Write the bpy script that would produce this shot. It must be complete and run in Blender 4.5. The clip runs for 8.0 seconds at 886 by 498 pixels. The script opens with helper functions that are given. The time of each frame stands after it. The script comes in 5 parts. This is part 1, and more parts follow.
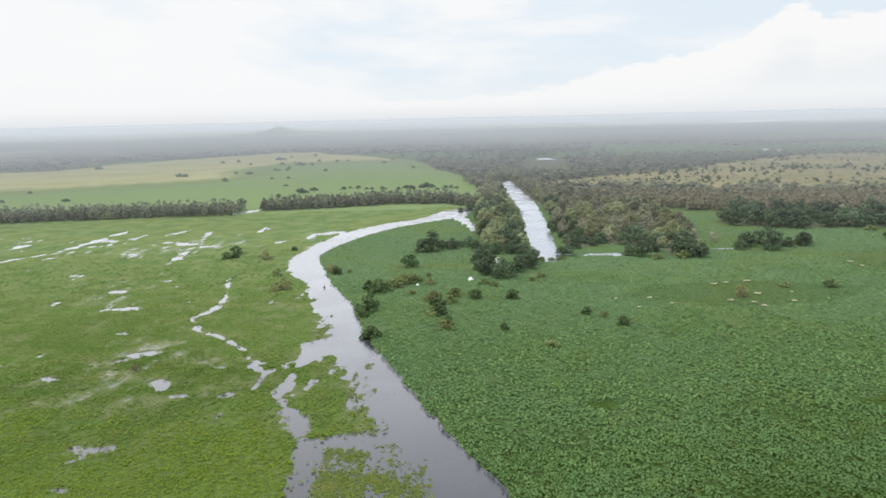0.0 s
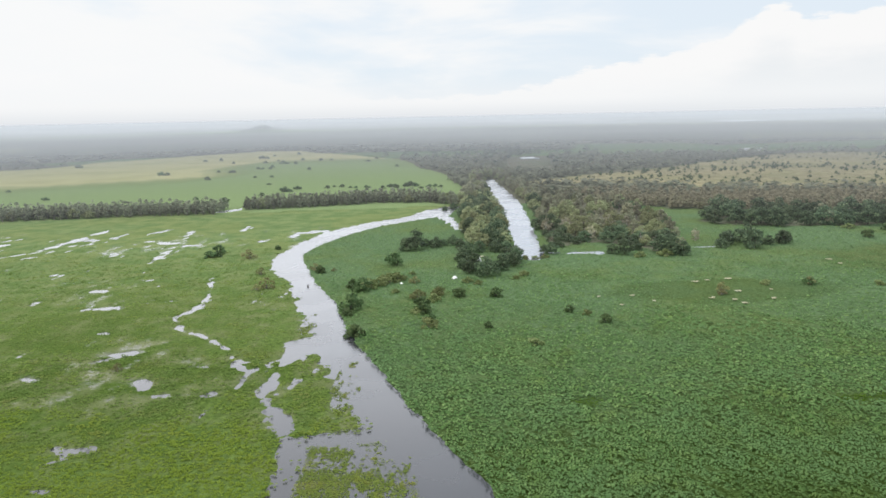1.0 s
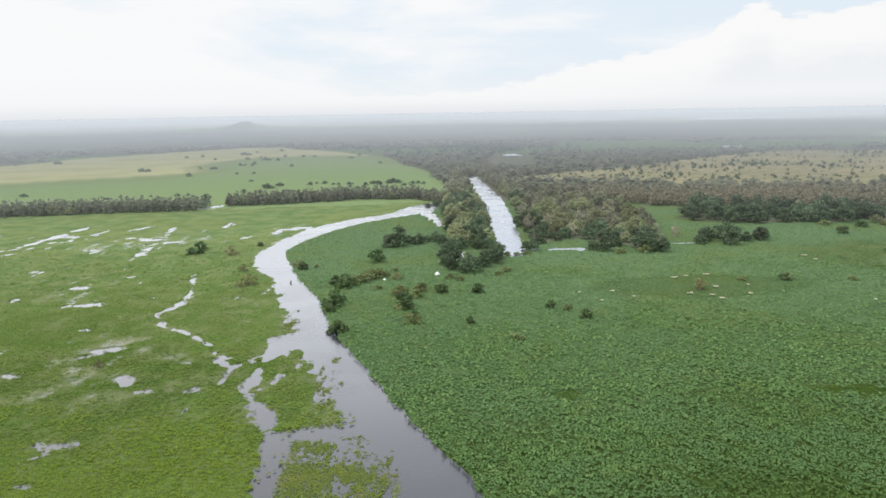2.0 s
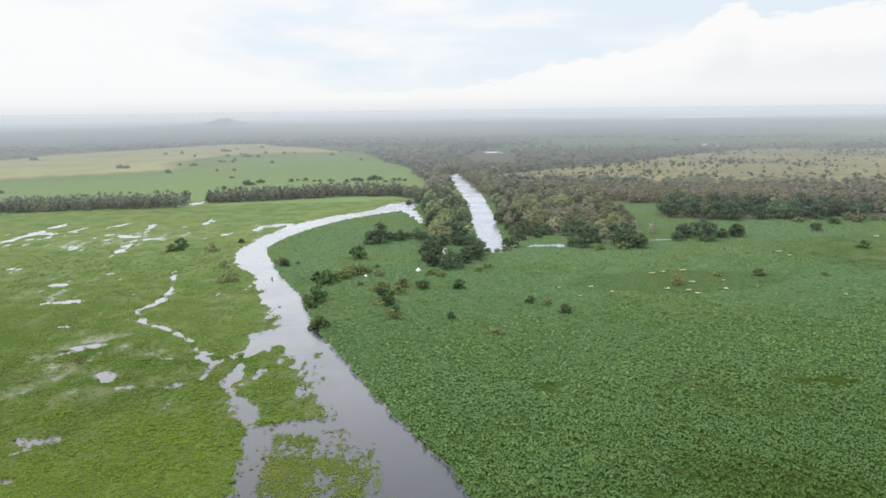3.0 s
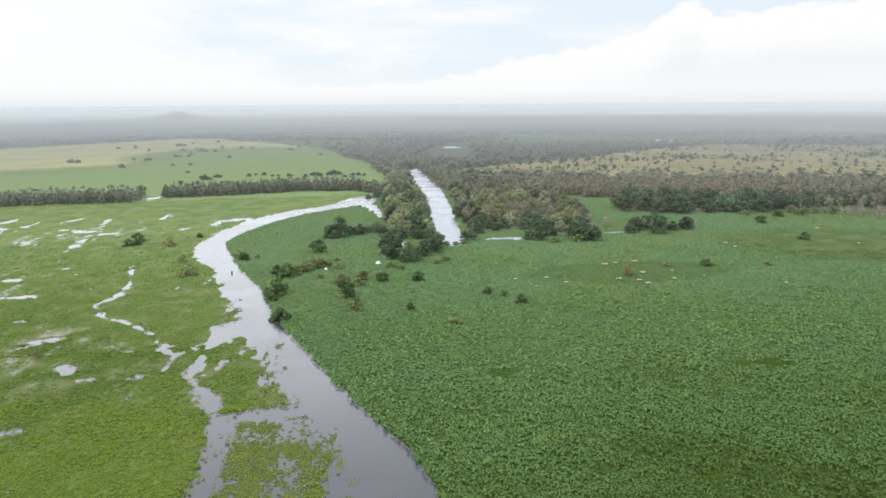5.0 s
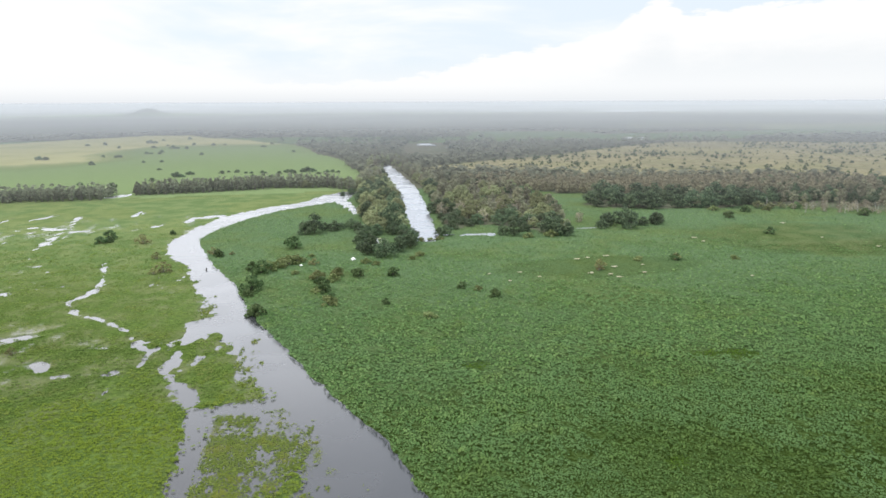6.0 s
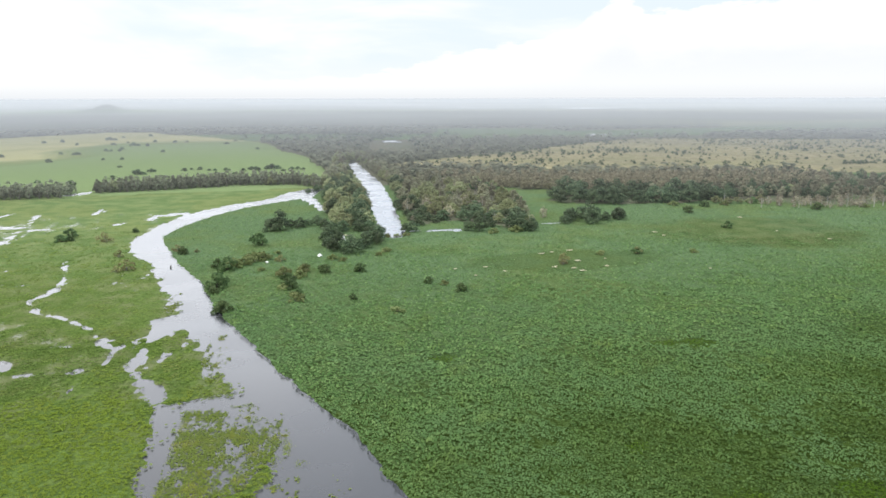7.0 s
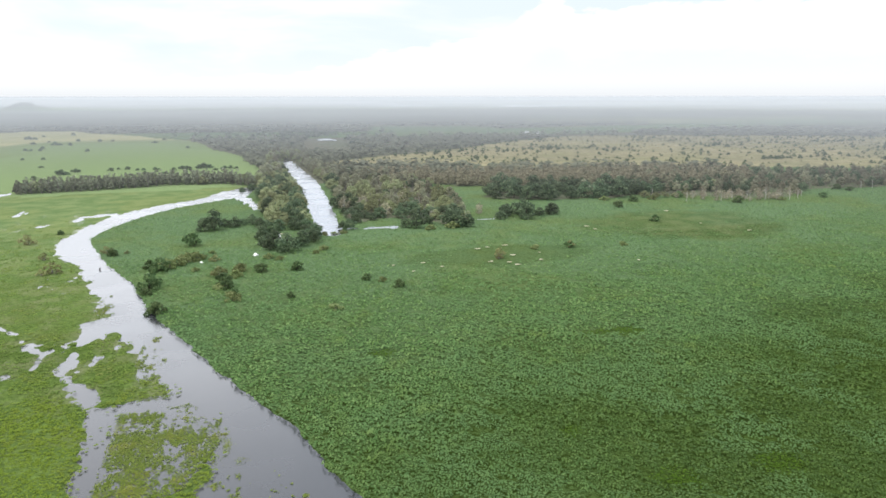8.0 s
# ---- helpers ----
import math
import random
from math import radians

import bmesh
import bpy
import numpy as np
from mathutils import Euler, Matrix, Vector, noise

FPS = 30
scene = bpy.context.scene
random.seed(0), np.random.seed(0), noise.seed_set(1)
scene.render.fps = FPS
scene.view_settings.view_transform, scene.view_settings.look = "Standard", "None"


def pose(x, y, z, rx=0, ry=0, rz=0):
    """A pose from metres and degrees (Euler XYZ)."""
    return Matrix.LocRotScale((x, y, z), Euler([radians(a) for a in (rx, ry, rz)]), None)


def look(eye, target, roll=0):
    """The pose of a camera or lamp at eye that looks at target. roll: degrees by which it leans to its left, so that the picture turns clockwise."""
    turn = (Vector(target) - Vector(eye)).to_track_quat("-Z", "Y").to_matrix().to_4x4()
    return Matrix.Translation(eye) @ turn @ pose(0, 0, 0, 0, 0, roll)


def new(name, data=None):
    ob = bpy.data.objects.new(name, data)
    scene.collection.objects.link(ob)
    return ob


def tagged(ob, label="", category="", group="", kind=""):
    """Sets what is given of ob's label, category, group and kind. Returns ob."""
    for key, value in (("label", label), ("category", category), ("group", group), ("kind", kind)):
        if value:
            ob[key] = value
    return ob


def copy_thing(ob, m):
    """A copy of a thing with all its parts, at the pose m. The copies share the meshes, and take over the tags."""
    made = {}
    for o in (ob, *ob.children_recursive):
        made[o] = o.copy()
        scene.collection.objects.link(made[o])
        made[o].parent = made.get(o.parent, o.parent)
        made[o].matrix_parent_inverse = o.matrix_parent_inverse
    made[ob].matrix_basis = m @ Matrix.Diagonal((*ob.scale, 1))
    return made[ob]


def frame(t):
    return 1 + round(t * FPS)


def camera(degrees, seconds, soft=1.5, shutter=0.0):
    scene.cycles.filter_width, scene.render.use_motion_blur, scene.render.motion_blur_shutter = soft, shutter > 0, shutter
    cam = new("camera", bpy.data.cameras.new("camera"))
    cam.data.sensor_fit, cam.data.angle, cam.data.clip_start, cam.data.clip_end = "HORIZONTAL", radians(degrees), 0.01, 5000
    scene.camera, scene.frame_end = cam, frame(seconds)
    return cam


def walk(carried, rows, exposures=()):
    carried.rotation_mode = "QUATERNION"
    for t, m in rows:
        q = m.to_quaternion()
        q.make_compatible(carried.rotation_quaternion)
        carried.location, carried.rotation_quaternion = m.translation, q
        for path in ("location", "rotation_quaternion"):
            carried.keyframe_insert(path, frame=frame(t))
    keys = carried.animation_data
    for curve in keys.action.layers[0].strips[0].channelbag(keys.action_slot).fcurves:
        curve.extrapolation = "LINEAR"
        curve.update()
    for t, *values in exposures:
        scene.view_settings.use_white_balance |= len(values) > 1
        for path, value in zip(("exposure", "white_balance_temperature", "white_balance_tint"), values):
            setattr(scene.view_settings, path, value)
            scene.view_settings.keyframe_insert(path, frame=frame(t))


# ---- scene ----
cam = camera(64.18, 8.0, soft=1.6)
PATH = [
    (0, (0.32, 0.23, 49.84), (0.10, 98.55, 31.56), -1.36),
    (0.5, (0.35, 0.18, 49.86), (1.16, 98.48, 31.52), -1.28),
    (1, (0.41, -0.11, 49.87), (2.41, 98.15, 31.37), -1.22),
    (1.5, (0.52, -0.73, 49.88), (3.63, 97.46, 31.15), -1.13),
    (3, (0.64, -3.17, 49.91), (7.60, 94.69, 30.54), -0.74),
    (3.5, (0.64, -4.09, 49.92), (8.77, 93.64, 30.35), -0.64),
    (4, (0.63, -5.11, 49.93), (10.06, 92.45, 30.14), -0.53),
    (4.5, (0.59, -6.13, 49.94), (11.51, 91.25, 30.02), -0.47),
    (6, (0.13, -9.35, 49.90), (16.27, 87.20, 29.43), -0.26),
    (6.5, (-0.04, -10.35, 49.88), (18.04, 85.81, 29.21), -0.20),
    (7, (-0.27, -11.38, 49.84), (20.55, 84.17, 28.96), -0.12),
    (7.5, (-0.48, -12.42, 49.82), (23.24, 82.42, 28.79), -0.10),
    (8, (-0.69, -13.52, 49.79), (28.61, 79.72, 28.62), -0.05),
]
walk(cam, [(t, look(eye, target, roll)) for t, eye, target, roll in PATH], exposures=[(0.0, 0.08), (1.5, 0.08), (4.0, 0.13), (6.5, 0.21), (8.0, 0.27)])

# ---------------------------------------------------------------- light: bright overcast sky with a soft high sun
SUN_ELEV, SUN_AZ = 58.0, -50.0          # degrees; azimuth from +y towards +x
world = bpy.data.worlds.new("overcast_sky")
scene.world = world
world.use_nodes = True


def math_node(tree, op, a, b=None, clamp=False):
    n = tree.nodes.new("ShaderNodeMath")
    n.operation, n.use_clamp = op, clamp
    for socket, value in ((n.inputs[0], a), (n.inputs[1], b)):
        if value is None:
            continue
        if isinstance(value, (int, float)):
            socket.default_value = value
        else:
            tree.links.new(value, socket)
    return n.outputs[0]


def step_node(tree, value, lo, hi):
    n = tree.nodes.new("ShaderNodeMapRange")
    n.interpolation_type = "SMOOTHSTEP"
    tree.links.new(value, n.inputs["Value"])
    n.inputs["From Min"].default_value, n.inputs["From Max"].default_value = lo, hi
    return n.outputs["Result"]


def mix_node(tree, fac, a, b, blend="MIX"):
    n = tree.nodes.new("ShaderNodeMix")
    n.data_type, n.blend_type = "RGBA", blend
    sockets = [s for s in n.inputs if s.enabled]
    for socket, value in zip((sockets[0], sockets[1], sockets[2]), (fac, a, b)):
        if isinstance(value, (int, float)):
            socket.default_value = value
        elif isinstance(value, tuple):
            socket.default_value = (*value, 1.0)
        else:
            tree.links.new(value, socket)
    return [s for s in n.outputs if s.enabled][0]


def noise_node(tree, vector, scale, detail=3.0, rough=0.55, distortion=0.0):
    n = tree.nodes.new("ShaderNodeTexNoise")
    n.inputs["Scale"].default_value, n.inputs["Detail"].default_value = scale, detail
    n.inputs["Roughness"].default_value, n.inputs["Distortion"].default_value = rough, distortion
    if vector is not None:
        tree.links.new(vector, n.inputs["Vector"])
    return n.outputs["Fac"]


def build_world():
    tree = world.node_tree
    tree.nodes.clear()
    out = tree.nodes.new("ShaderNodeOutputWorld")
    back = tree.nodes.new("ShaderNodeBackground")
    tree.links.new(back.outputs[0], out.inputs[0])
    sky = tree.nodes.new("ShaderNodeTexSky")
    sky.sky_type, sky.sun_disc = "NISHITA", False
    sky.sun_elevation, sky.sun_rotation = radians(SUN_ELEV), radians(SUN_AZ)
    scale = tree.nodes.new("ShaderNodeVectorMath")
    scale.operation = "SCALE"
    scale.inputs["Scale"].default_value = 0.12
    tree.links.new(sky.outputs[0], scale.inputs[0])
    coord = tree.nodes.new("ShaderNodeTexCoord")
    split = tree.nodes.new("ShaderNodeSeparateXYZ")
    tree.links.new(coord.outputs["Generated"], split.inputs[0])
    x, y, z = split.outputs
    elev = math_node(tree, "MULTIPLY", math_node(tree, "ARCSINE", z), 57.2958)
    azim = math_node(tree, "MULTIPLY", math_node(tree, "ARCTAN2", x, y), 57.2958)
    # stretched coordinates: long flat clouds near the horizon
    combine = tree.nodes.new("ShaderNodeCombineXYZ")
    tree.links.new(math_node(tree, "MULTIPLY", azim, 0.05), combine.inputs[0])
    tree.links.new(math_node(tree, "MULTIPLY", elev, 0.16), combine.inputs[1])
    soft = noise_node(tree, combine.outputs[0], 0.9, 5.0, 0.55, 0.4)
    lumpy = noise_node(tree, combine.outputs[0], 3.6, 6.0, 0.6)
    billow = noise_node(tree, combine.outputs[0], 9.0, 5.0, 0.6)
    # high veil with pale blue rifts
    veil = step_node(tree, math_node(tree, "ADD", soft, math_node(tree, "MULTIPLY_ADD", azim, -0.0035)), 0.34, 0.54)
    veil.node.inputs["Value"].links[0].from_node.inputs[1].links[0].from_node.inputs[2].default_value = -0.05
    blue = mix_node(tree, 0.9, scale.outputs[0], (0.83, 0.915, 1.0))
    veil_colour = mix_node(tree, lumpy, (0.96, 0.98, 0.995), (1.0, 1.0, 1.0))
    base = mix_node(tree, veil, blue, veil_colour)
    # the cumulus bank over the right-hand horizon
    ramp = tree.nodes.new("ShaderNodeFloatCurve")
    curve = ramp.mapping.curves[0]
    # azimuth 0..60 degrees to 0..1, top of the bank in tens of degrees
    for a, h in ((0.0, 0.15), (0.12, 0.20), (0.22, 0.34), (0.317, 0.445), (0.363, 0.50), (0.402, 0.63), (0.44, 0.71), (0.463, 0.64), (0.53, 0.655), (0.665, 0.68), (0.825, 0.64), (1.0, 0.70)):
        if a in (0.0, 1.0):
            curve.points[0 if a == 0.0 else -1].location = (a, h)
        else:
            curve.points.new(a, h)
    ramp.mapping.update()
    tree.links.new(math_node(tree, "DIVIDE", azim, 60.0, True), ramp.inputs["Value"])
    top = math_node(tree, "MULTIPLY", ramp.outputs[0], 10.0)
    top = math_node(tree, "ADD", top, math_node(tree, "MULTIPLY", math_node(tree, "SUBTRACT", billow, 0.5), 1.9))
    depth = math_node(tree, "SUBTRACT", top, elev)
    bank = step_node(tree, depth, -0.10, 0.28)
    under = step_node(tree, math_node(tree, "ADD", depth, math_node(tree, "MULTIPLY", soft, 3.0)), 3.0, 6.2)
    bank_colour = mix_node(tree, under, (0.985, 0.985, 0.985), (0.87, 0.90, 0.925))
    base = mix_node(tree, bank, base, bank_colour)
    # thick white air low over the land
    low = step_node(tree, elev, 3.6, 0.6)
    base = mix_node(tree, math_node(tree, "MULTIPLY", low, 0.7), base, (0.945, 0.96, 0.97))
    base = mix_node(tree, step_node(tree, elev, 1.3, -0.3), base, (0.81, 0.84, 0.87))
    base = mix_node(tree, step_node(tree, elev, 0.02, -0.12), base, (0.20, 0.21, 0.21))
    # bright band added in the unseen sky, weaker overhead, to light water and land
    high = math_node(tree, "ADD", math_node(tree, "MULTIPLY", step_node(tree, elev, 9.0, 11.0), 1.75), math_node(tree, "MULTIPLY", step_node(tree, elev, 18.0, 32.0), -1.1))
    tree.links.new(base, back.inputs["Color"])
    tree.links.new(math_node(tree, "ADD", high, 0.91), back.inputs["Strength"])


build_world()
sun = new("sun", bpy.data.lights.new("sun", "SUN"))
sun.data.energy, sun.data.angle, sun.data.color = 1.4, radians(14), (1.0, 0.965, 0.91)
sun.matrix_world = look((200 * math.sin(radians(SUN_AZ)) * math.cos(radians(SUN_ELEV)), 200 * math.cos(radians(SUN_AZ)) * math.cos(radians(SUN_ELEV)), 200 * math.sin(radians(SUN_ELEV))), (0, 0, 0))


# ---------------------------------------------------------------- materials
def new_material(name, rough=0.8):
    m = bpy.data.materials.new(name)
    m.use_nodes = True
    tree = m.node_tree
    shader = tree.nodes["Principled BSDF"]
    shader.inputs["Roughness"].default_value = rough
    shader.inputs["Specular IOR Level"].default_value = 0.25
    where = tree.nodes.new("ShaderNodeNewGeometry")
    return m, tree, shader, where


def leaf_material(name, dark, mid, light, patch=14.0, rough=0.75, by_object=False, gloss=0.08, accent=None, trend=None, drifts=None, through_leaf=0.35):
    """Foliage: each leaf its own tone, plus drifts some metres wide; a little light passes through."""
    m, tree, shader, where = new_material(name, rough)
    shader.inputs["Specular IOR Level"].default_value = gloss
    island = where.outputs["Random Per Island"]
    tone = mix_node(tree, step_node(tree, island, 0.0, 0.6), dark, mid)
    tone = mix_node(tree, step_node(tree, island, 0.6, 1.0), tone, light)
    drift = noise_node(tree, where.outputs["Position"], 1.0 / patch, 4.0)
    tone = mix_node(tree, math_node(tree, "MULTIPLY", step_node(tree, drift, 0.5, 0.7), 0.45), tone, accent or light)
    if trend:
        # the tone turns darker and more olive towards the south-east, in drifts
        split = tree.nodes.new("ShaderNodeSeparateXYZ")
        tree.links.new(where.outputs["Position"], split.inputs[0])
        broad = noise_node(tree, where.outputs["Position"], 0.028, 4.0, 0.6)
        east = math_node(tree, "ADD", math_node(tree, "MULTIPLY_ADD", split.outputs[0], 0.006), math_node(tree, "MULTIPLY", broad, 2.0))
        east = math_node(tree, "ADD", east, math_node(tree, "MULTIPLY_ADD", split.outputs[1], -0.018))
        east.node.inputs[1].links[0].from_node.inputs[2].default_value = 0.42
        tone = mix_node(tree, math_node(tree, "MULTIPLY", step_node(tree, east, 0.15, 1.25), 0.85), tone, mix_node(tree, island, trend[0], trend[1]))
    if drifts:
        # two more plants in drifts: a fresher green and drowned straw
        wide = noise_node(tree, where.outputs["Position"], 0.05, 5.0, 0.65)
        tone = mix_node(tree, math_node(tree, "MULTIPLY", step_node(tree, wide, 0.45, 0.58), 0.6), tone, drifts[0])
        lesser = noise_node(tree, where.outputs["Position"], 0.16, 5.0, 0.65)
        tone = mix_node(tree, math_node(tree, "MULTIPLY", step_node(tree, lesser, 0.54, 0.68), 0.4), tone, drifts[1])
        if len(drifts) > 2:
            # lime-green young grass takes over southwards, in drifts
            axes = tree.nodes.new("ShaderNodeSeparateXYZ")
            tree.links.new(where.outputs["Position"], axes.inputs[0])
            south = math_node(tree, "ADD", axes.outputs[1], math_node(tree, "MULTIPLY", math_node(tree, "SUBTRACT", wide, 0.5), 150.0))
            tone = mix_node(tree, math_node(tree, "MULTIPLY", step_node(tree, south, 128.0, 92.0), 0.6), tone, drifts[2])
    if by_object:
        info = tree.nodes.new("ShaderNodeObjectInfo")
        hue = tree.nodes.new("ShaderNodeHueSaturation")
        tree.links.new(math_node(tree, "MULTIPLY_ADD", info.outputs["Random"], 0.03), hue.inputs["Hue"])
        hue.inputs["Hue"].links[0].from_node.inputs[2].default_value = 0.490
        tree.links.new(math_node(tree, "MULTIPLY_ADD", info.outputs["Random"], 0.7), hue.inputs["Value"])
        hue.inputs["Value"].links[0].from_node.inputs[2].default_value = 0.72
        tree.links.new(tone, hue.inputs["Color"])
        tone = hue.outputs[0]
    tree.links.new(tone, shader.inputs["Base Color"])
    trans = tree.nodes.new("ShaderNodeBsdfTranslucent")
    tree.links.new(tone, trans.inputs["Color"])
    blend = tree.nodes.new("ShaderNodeMixShader")
    blend.inputs[0].default_value = through_leaf
    tree.links.new(shader.outputs[0], blend.inputs[1])
    tree.links.new(trans.outputs[0], blend.inputs[2])
    tree.links.new(blend.outputs[0], tree.nodes["Material Output"].inputs["Surface"])
    return m


def bark_material(name, dark, light):
    m, tree, shader, where = new_material(name, 0.9)
    grain = noise_node(tree, where.outputs["Position"], 2.5, 5.0)
    tree.links.new(mix_node(tree, grain, dark, light), shader.inputs["Base Color"])
    bump = tree.nodes.new("ShaderNodeBump")
    bump.inputs["Strength"].default_value = 0.4
    tree.links.new(grain, bump.inputs["Height"])
    tree.links.new(bump.outputs[0], shader.inputs["Normal"])
    return m


def plain_material(name, dark, light, scale=1.0, rough=0.8):
    m, tree, shader, where = new_material(name, rough)
    grain = noise_node(tree, where.outputs["Position"], scale, 5.0)
    tree.links.new(mix_node(tree, grain, dark, light), shader.inputs["Base Color"])
    return m


def ground_material():
    """Wetland, pasture and woodland floor, by the cover that grows there."""
    m, tree, shader, where = new_material("land_cover", 0.9)
    shader.inputs["Specular IOR Level"].default_value = 0.0
    pos = where.outputs["Position"]
    cover = tree.nodes.new("ShaderNodeAttribute")
    cover.attribute_name = "cover"
    split = tree.nodes.new("ShaderNodeSeparateColor")
    tree.links.new(cover.outputs["Color"], split.inputs[0])
    west, dry, wood = split.outputs
    wide = noise_node(tree, pos, 0.02, 5.0, 0.6)
    middle = noise_node(tree, pos, 0.12, 5.0, 0.6)
    fine = noise_node(tree, pos, 0.9, 5.0, 0.65)
    speck = step_node(tree, fine, 0.38, 0.62)
    # the floating meadow: a closed canopy, with shade between the plants painted as dark hollows
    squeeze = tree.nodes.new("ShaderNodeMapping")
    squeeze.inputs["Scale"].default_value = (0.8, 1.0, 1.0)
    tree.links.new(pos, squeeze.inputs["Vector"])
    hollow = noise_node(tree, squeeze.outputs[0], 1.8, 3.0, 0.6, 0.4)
    leafy = noise_node(tree, pos, 3.2, 4.0, 0.6)
    lush = mix_node(tree, step_node(tree, leafy, 0.35, 0.65), (0.052, 0.088, 0.032), (0.092, 0.142, 0.052))
    lush = mix_node(tree, math_node(tree, "MULTIPLY", step_node(tree, middle, 0.45, 0.7), 0.5), lush, (0.082, 0.112, 0.034))
    lush = mix_node(tree, math_node(tree, "MULTIPLY", step_node(tree, wide, 0.48, 0.68), 0.4), lush, (0.080, 0.108, 0.030))
    axes = tree.nodes.new("ShaderNodeSeparateXYZ")
    tree.links.new(pos, axes.inputs[0])
    broad = noise_node(tree, pos, 0.028, 4.0, 0.6)
    east = math_node(tree, "ADD", math_node(tree, "MULTIPLY_ADD", axes.outputs[0], 0.006), math_node(tree, "MULTIPLY", broad, 2.0))
    east = math_node(tree, "ADD", east, math_node(tree, "MULTIPLY_ADD", axes.outputs[1], -0.018))
    east.node.inputs[1].links[0].from_node.inputs[2].default_value = 0.42
    lush = mix_node(tree, math_node(tree, "MULTIPLY", step_node(tree, east, 0.15, 1.25), 0.8), lush, (0.042, 0.070, 0.013))
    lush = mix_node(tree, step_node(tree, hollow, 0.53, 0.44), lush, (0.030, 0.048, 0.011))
    marsh = mix_node(tree, speck, (0.070, 0.108, 0.028), (0.115, 0.168, 0.042))
    marsh = mix_node(tree, math_node(tree, "MULTIPLY", step_node(tree, middle, 0.42, 0.7), 0.6), marsh, (0.096, 0.122, 0.028))
    marsh = mix_node(tree, math_node(tree, "MULTIPLY", step_node(tree, wide, 0.4, 0.62), 0.6), marsh, (0.052, 0.086, 0.016))
    hay = mix_node(tree, middle, (0.352, 0.338, 0.166), (0.436, 0.420, 0.222))
    hay = mix_node(tree, math_node(tree, "MULTIPLY", step_node(tree, wide, 0.42, 0.66), 0.45), hay, (0.28, 0.282, 0.120))
    # brownish dry grass of the savanna
    tan = mix_node(tree, step_node(tree, middle, 0.38, 0.64), (0.315, 0.262, 0.146), (0.450, 0.385, 0.225))
    tan = mix_node(tree, math_node(tree, "MULTIPLY", step_node(tree, wide, 0.46, 0.62), 0.5), tan, (0.290, 0.272, 0.130))
    hay = mix_node(tree, cover.outputs["Alpha"], hay, tan)
    floor = mix_node(tree, middle, (0.120, 0.116, 0.084), (0.165, 0.158, 0.120))
    floor = mix_node(tree, math_node(tree, "MULTIPLY", step_node(tree, wide, 0.4, 0.65), 0.6), floor, (0.115, 0.135, 0.085))
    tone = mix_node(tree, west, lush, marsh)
    tone = mix_node(tree, dry, tone, hay)
    tone = mix_node(tree, wood, tone, floor)
    # drowned, bleached grass round the pools; fresher grass on the far meadows
    extra = tree.nodes.new("ShaderNodeAttribute")
    extra.attribute_name = "margin"
    bands = tree.nodes.new("ShaderNodeSeparateColor")
    tree.links.new(extra.outputs["Color"], bands.inputs[0])
    tone = mix_node(tree, math_node(tree, "MULTIPLY", bands.outputs[0], step_node(tree, middle, 0.40, 0.62)), tone, (0.175, 0.188, 0.098))
    short = mix_node(tree, middle, (0.102, 0.164, 0.082), (0.136, 0.202, 0.102))
    short = mix_node(tree, math_node(tree, "MULTIPLY", step_node(tree, math_node(tree, "ADD", wide, math_node(tree, "MULTIPLY", middle, 0.3)), 0.58, 0.80), 0.55), short, (0.130, 0.165, 0.050))
    short = mix_node(tree, west, short, mix_node(tree, step_node(tree, middle, 0.35, 0.65), (0.114, 0.170, 0.064), (0.168, 0.218, 0.090)))
    yellow = math_node(tree, "MULTIPLY", step_node(tree, math_node(tree, "ADD", wide, math_node(tree, "MULTIPLY", middle, 0.4)), 0.62, 0.80), math_node(tree, "MULTIPLY", west, 0.25))
    short = mix_node(tree, yellow, short, (0.205, 0.212, 0.070))
    tone = mix_node(tree, bands.outputs[1], tone, short)
    tone = mix_node(tree, bands.outputs[2], tone, mix_node(tree, middle, (0.168, 0.238, 0.098), (0.212, 0.272, 0.124)))
    # the painted shade between the leaf clumps goes on through the far meadow
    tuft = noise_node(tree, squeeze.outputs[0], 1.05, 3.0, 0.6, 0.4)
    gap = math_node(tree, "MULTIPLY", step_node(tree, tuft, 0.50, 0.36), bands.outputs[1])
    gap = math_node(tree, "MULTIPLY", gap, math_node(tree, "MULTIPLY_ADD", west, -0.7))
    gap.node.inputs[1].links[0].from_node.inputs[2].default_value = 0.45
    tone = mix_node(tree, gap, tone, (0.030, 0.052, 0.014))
    # wet mud at the water's edge and below it
    height = tree.nodes.new("ShaderNodeSeparateXYZ")
    tree.links.new(pos, height.inputs[0])
    tone = mix_node(tree, step_node(tree, height.outputs[2], 0.03, -0.12), tone, (0.055, 0.052, 0.038))
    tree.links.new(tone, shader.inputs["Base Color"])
    bump = tree.nodes.new("ShaderNodeBump")
    bump.inputs["Strength"].default_value, bump.inputs["Distance"].default_value = 1.0, 0.4
    tree.links.new(math_node(tree, "ADD", fine, math_node(tree, "MULTIPLY", hollow, 2.0)), bump.inputs["Height"])
    tree.links.new(bump.outputs[0], shader.inputs["Normal"])
    # a film of standing water, broken up by the grass that pokes through it
    flood = tree.nodes.new("ShaderNodeAttribute")
    flood.attribute_name = "flood"
    lie = tree.nodes.new("ShaderNodeMapping")
    lie.inputs["Scale"].default_value = (0.42, 0.62, 1.0)
    tree.links.new(pos, lie.inputs["Vector"])
    shred = noise_node(tree, lie.outputs[0], 1.6, 6.0, 0.74, 0.6)
    film = math_node(tree, "ADD", flood.outputs["Fac"], math_node(tree, "MULTIPLY", math_node(tree, "SUBTRACT", shred, 0.5), 2.2))
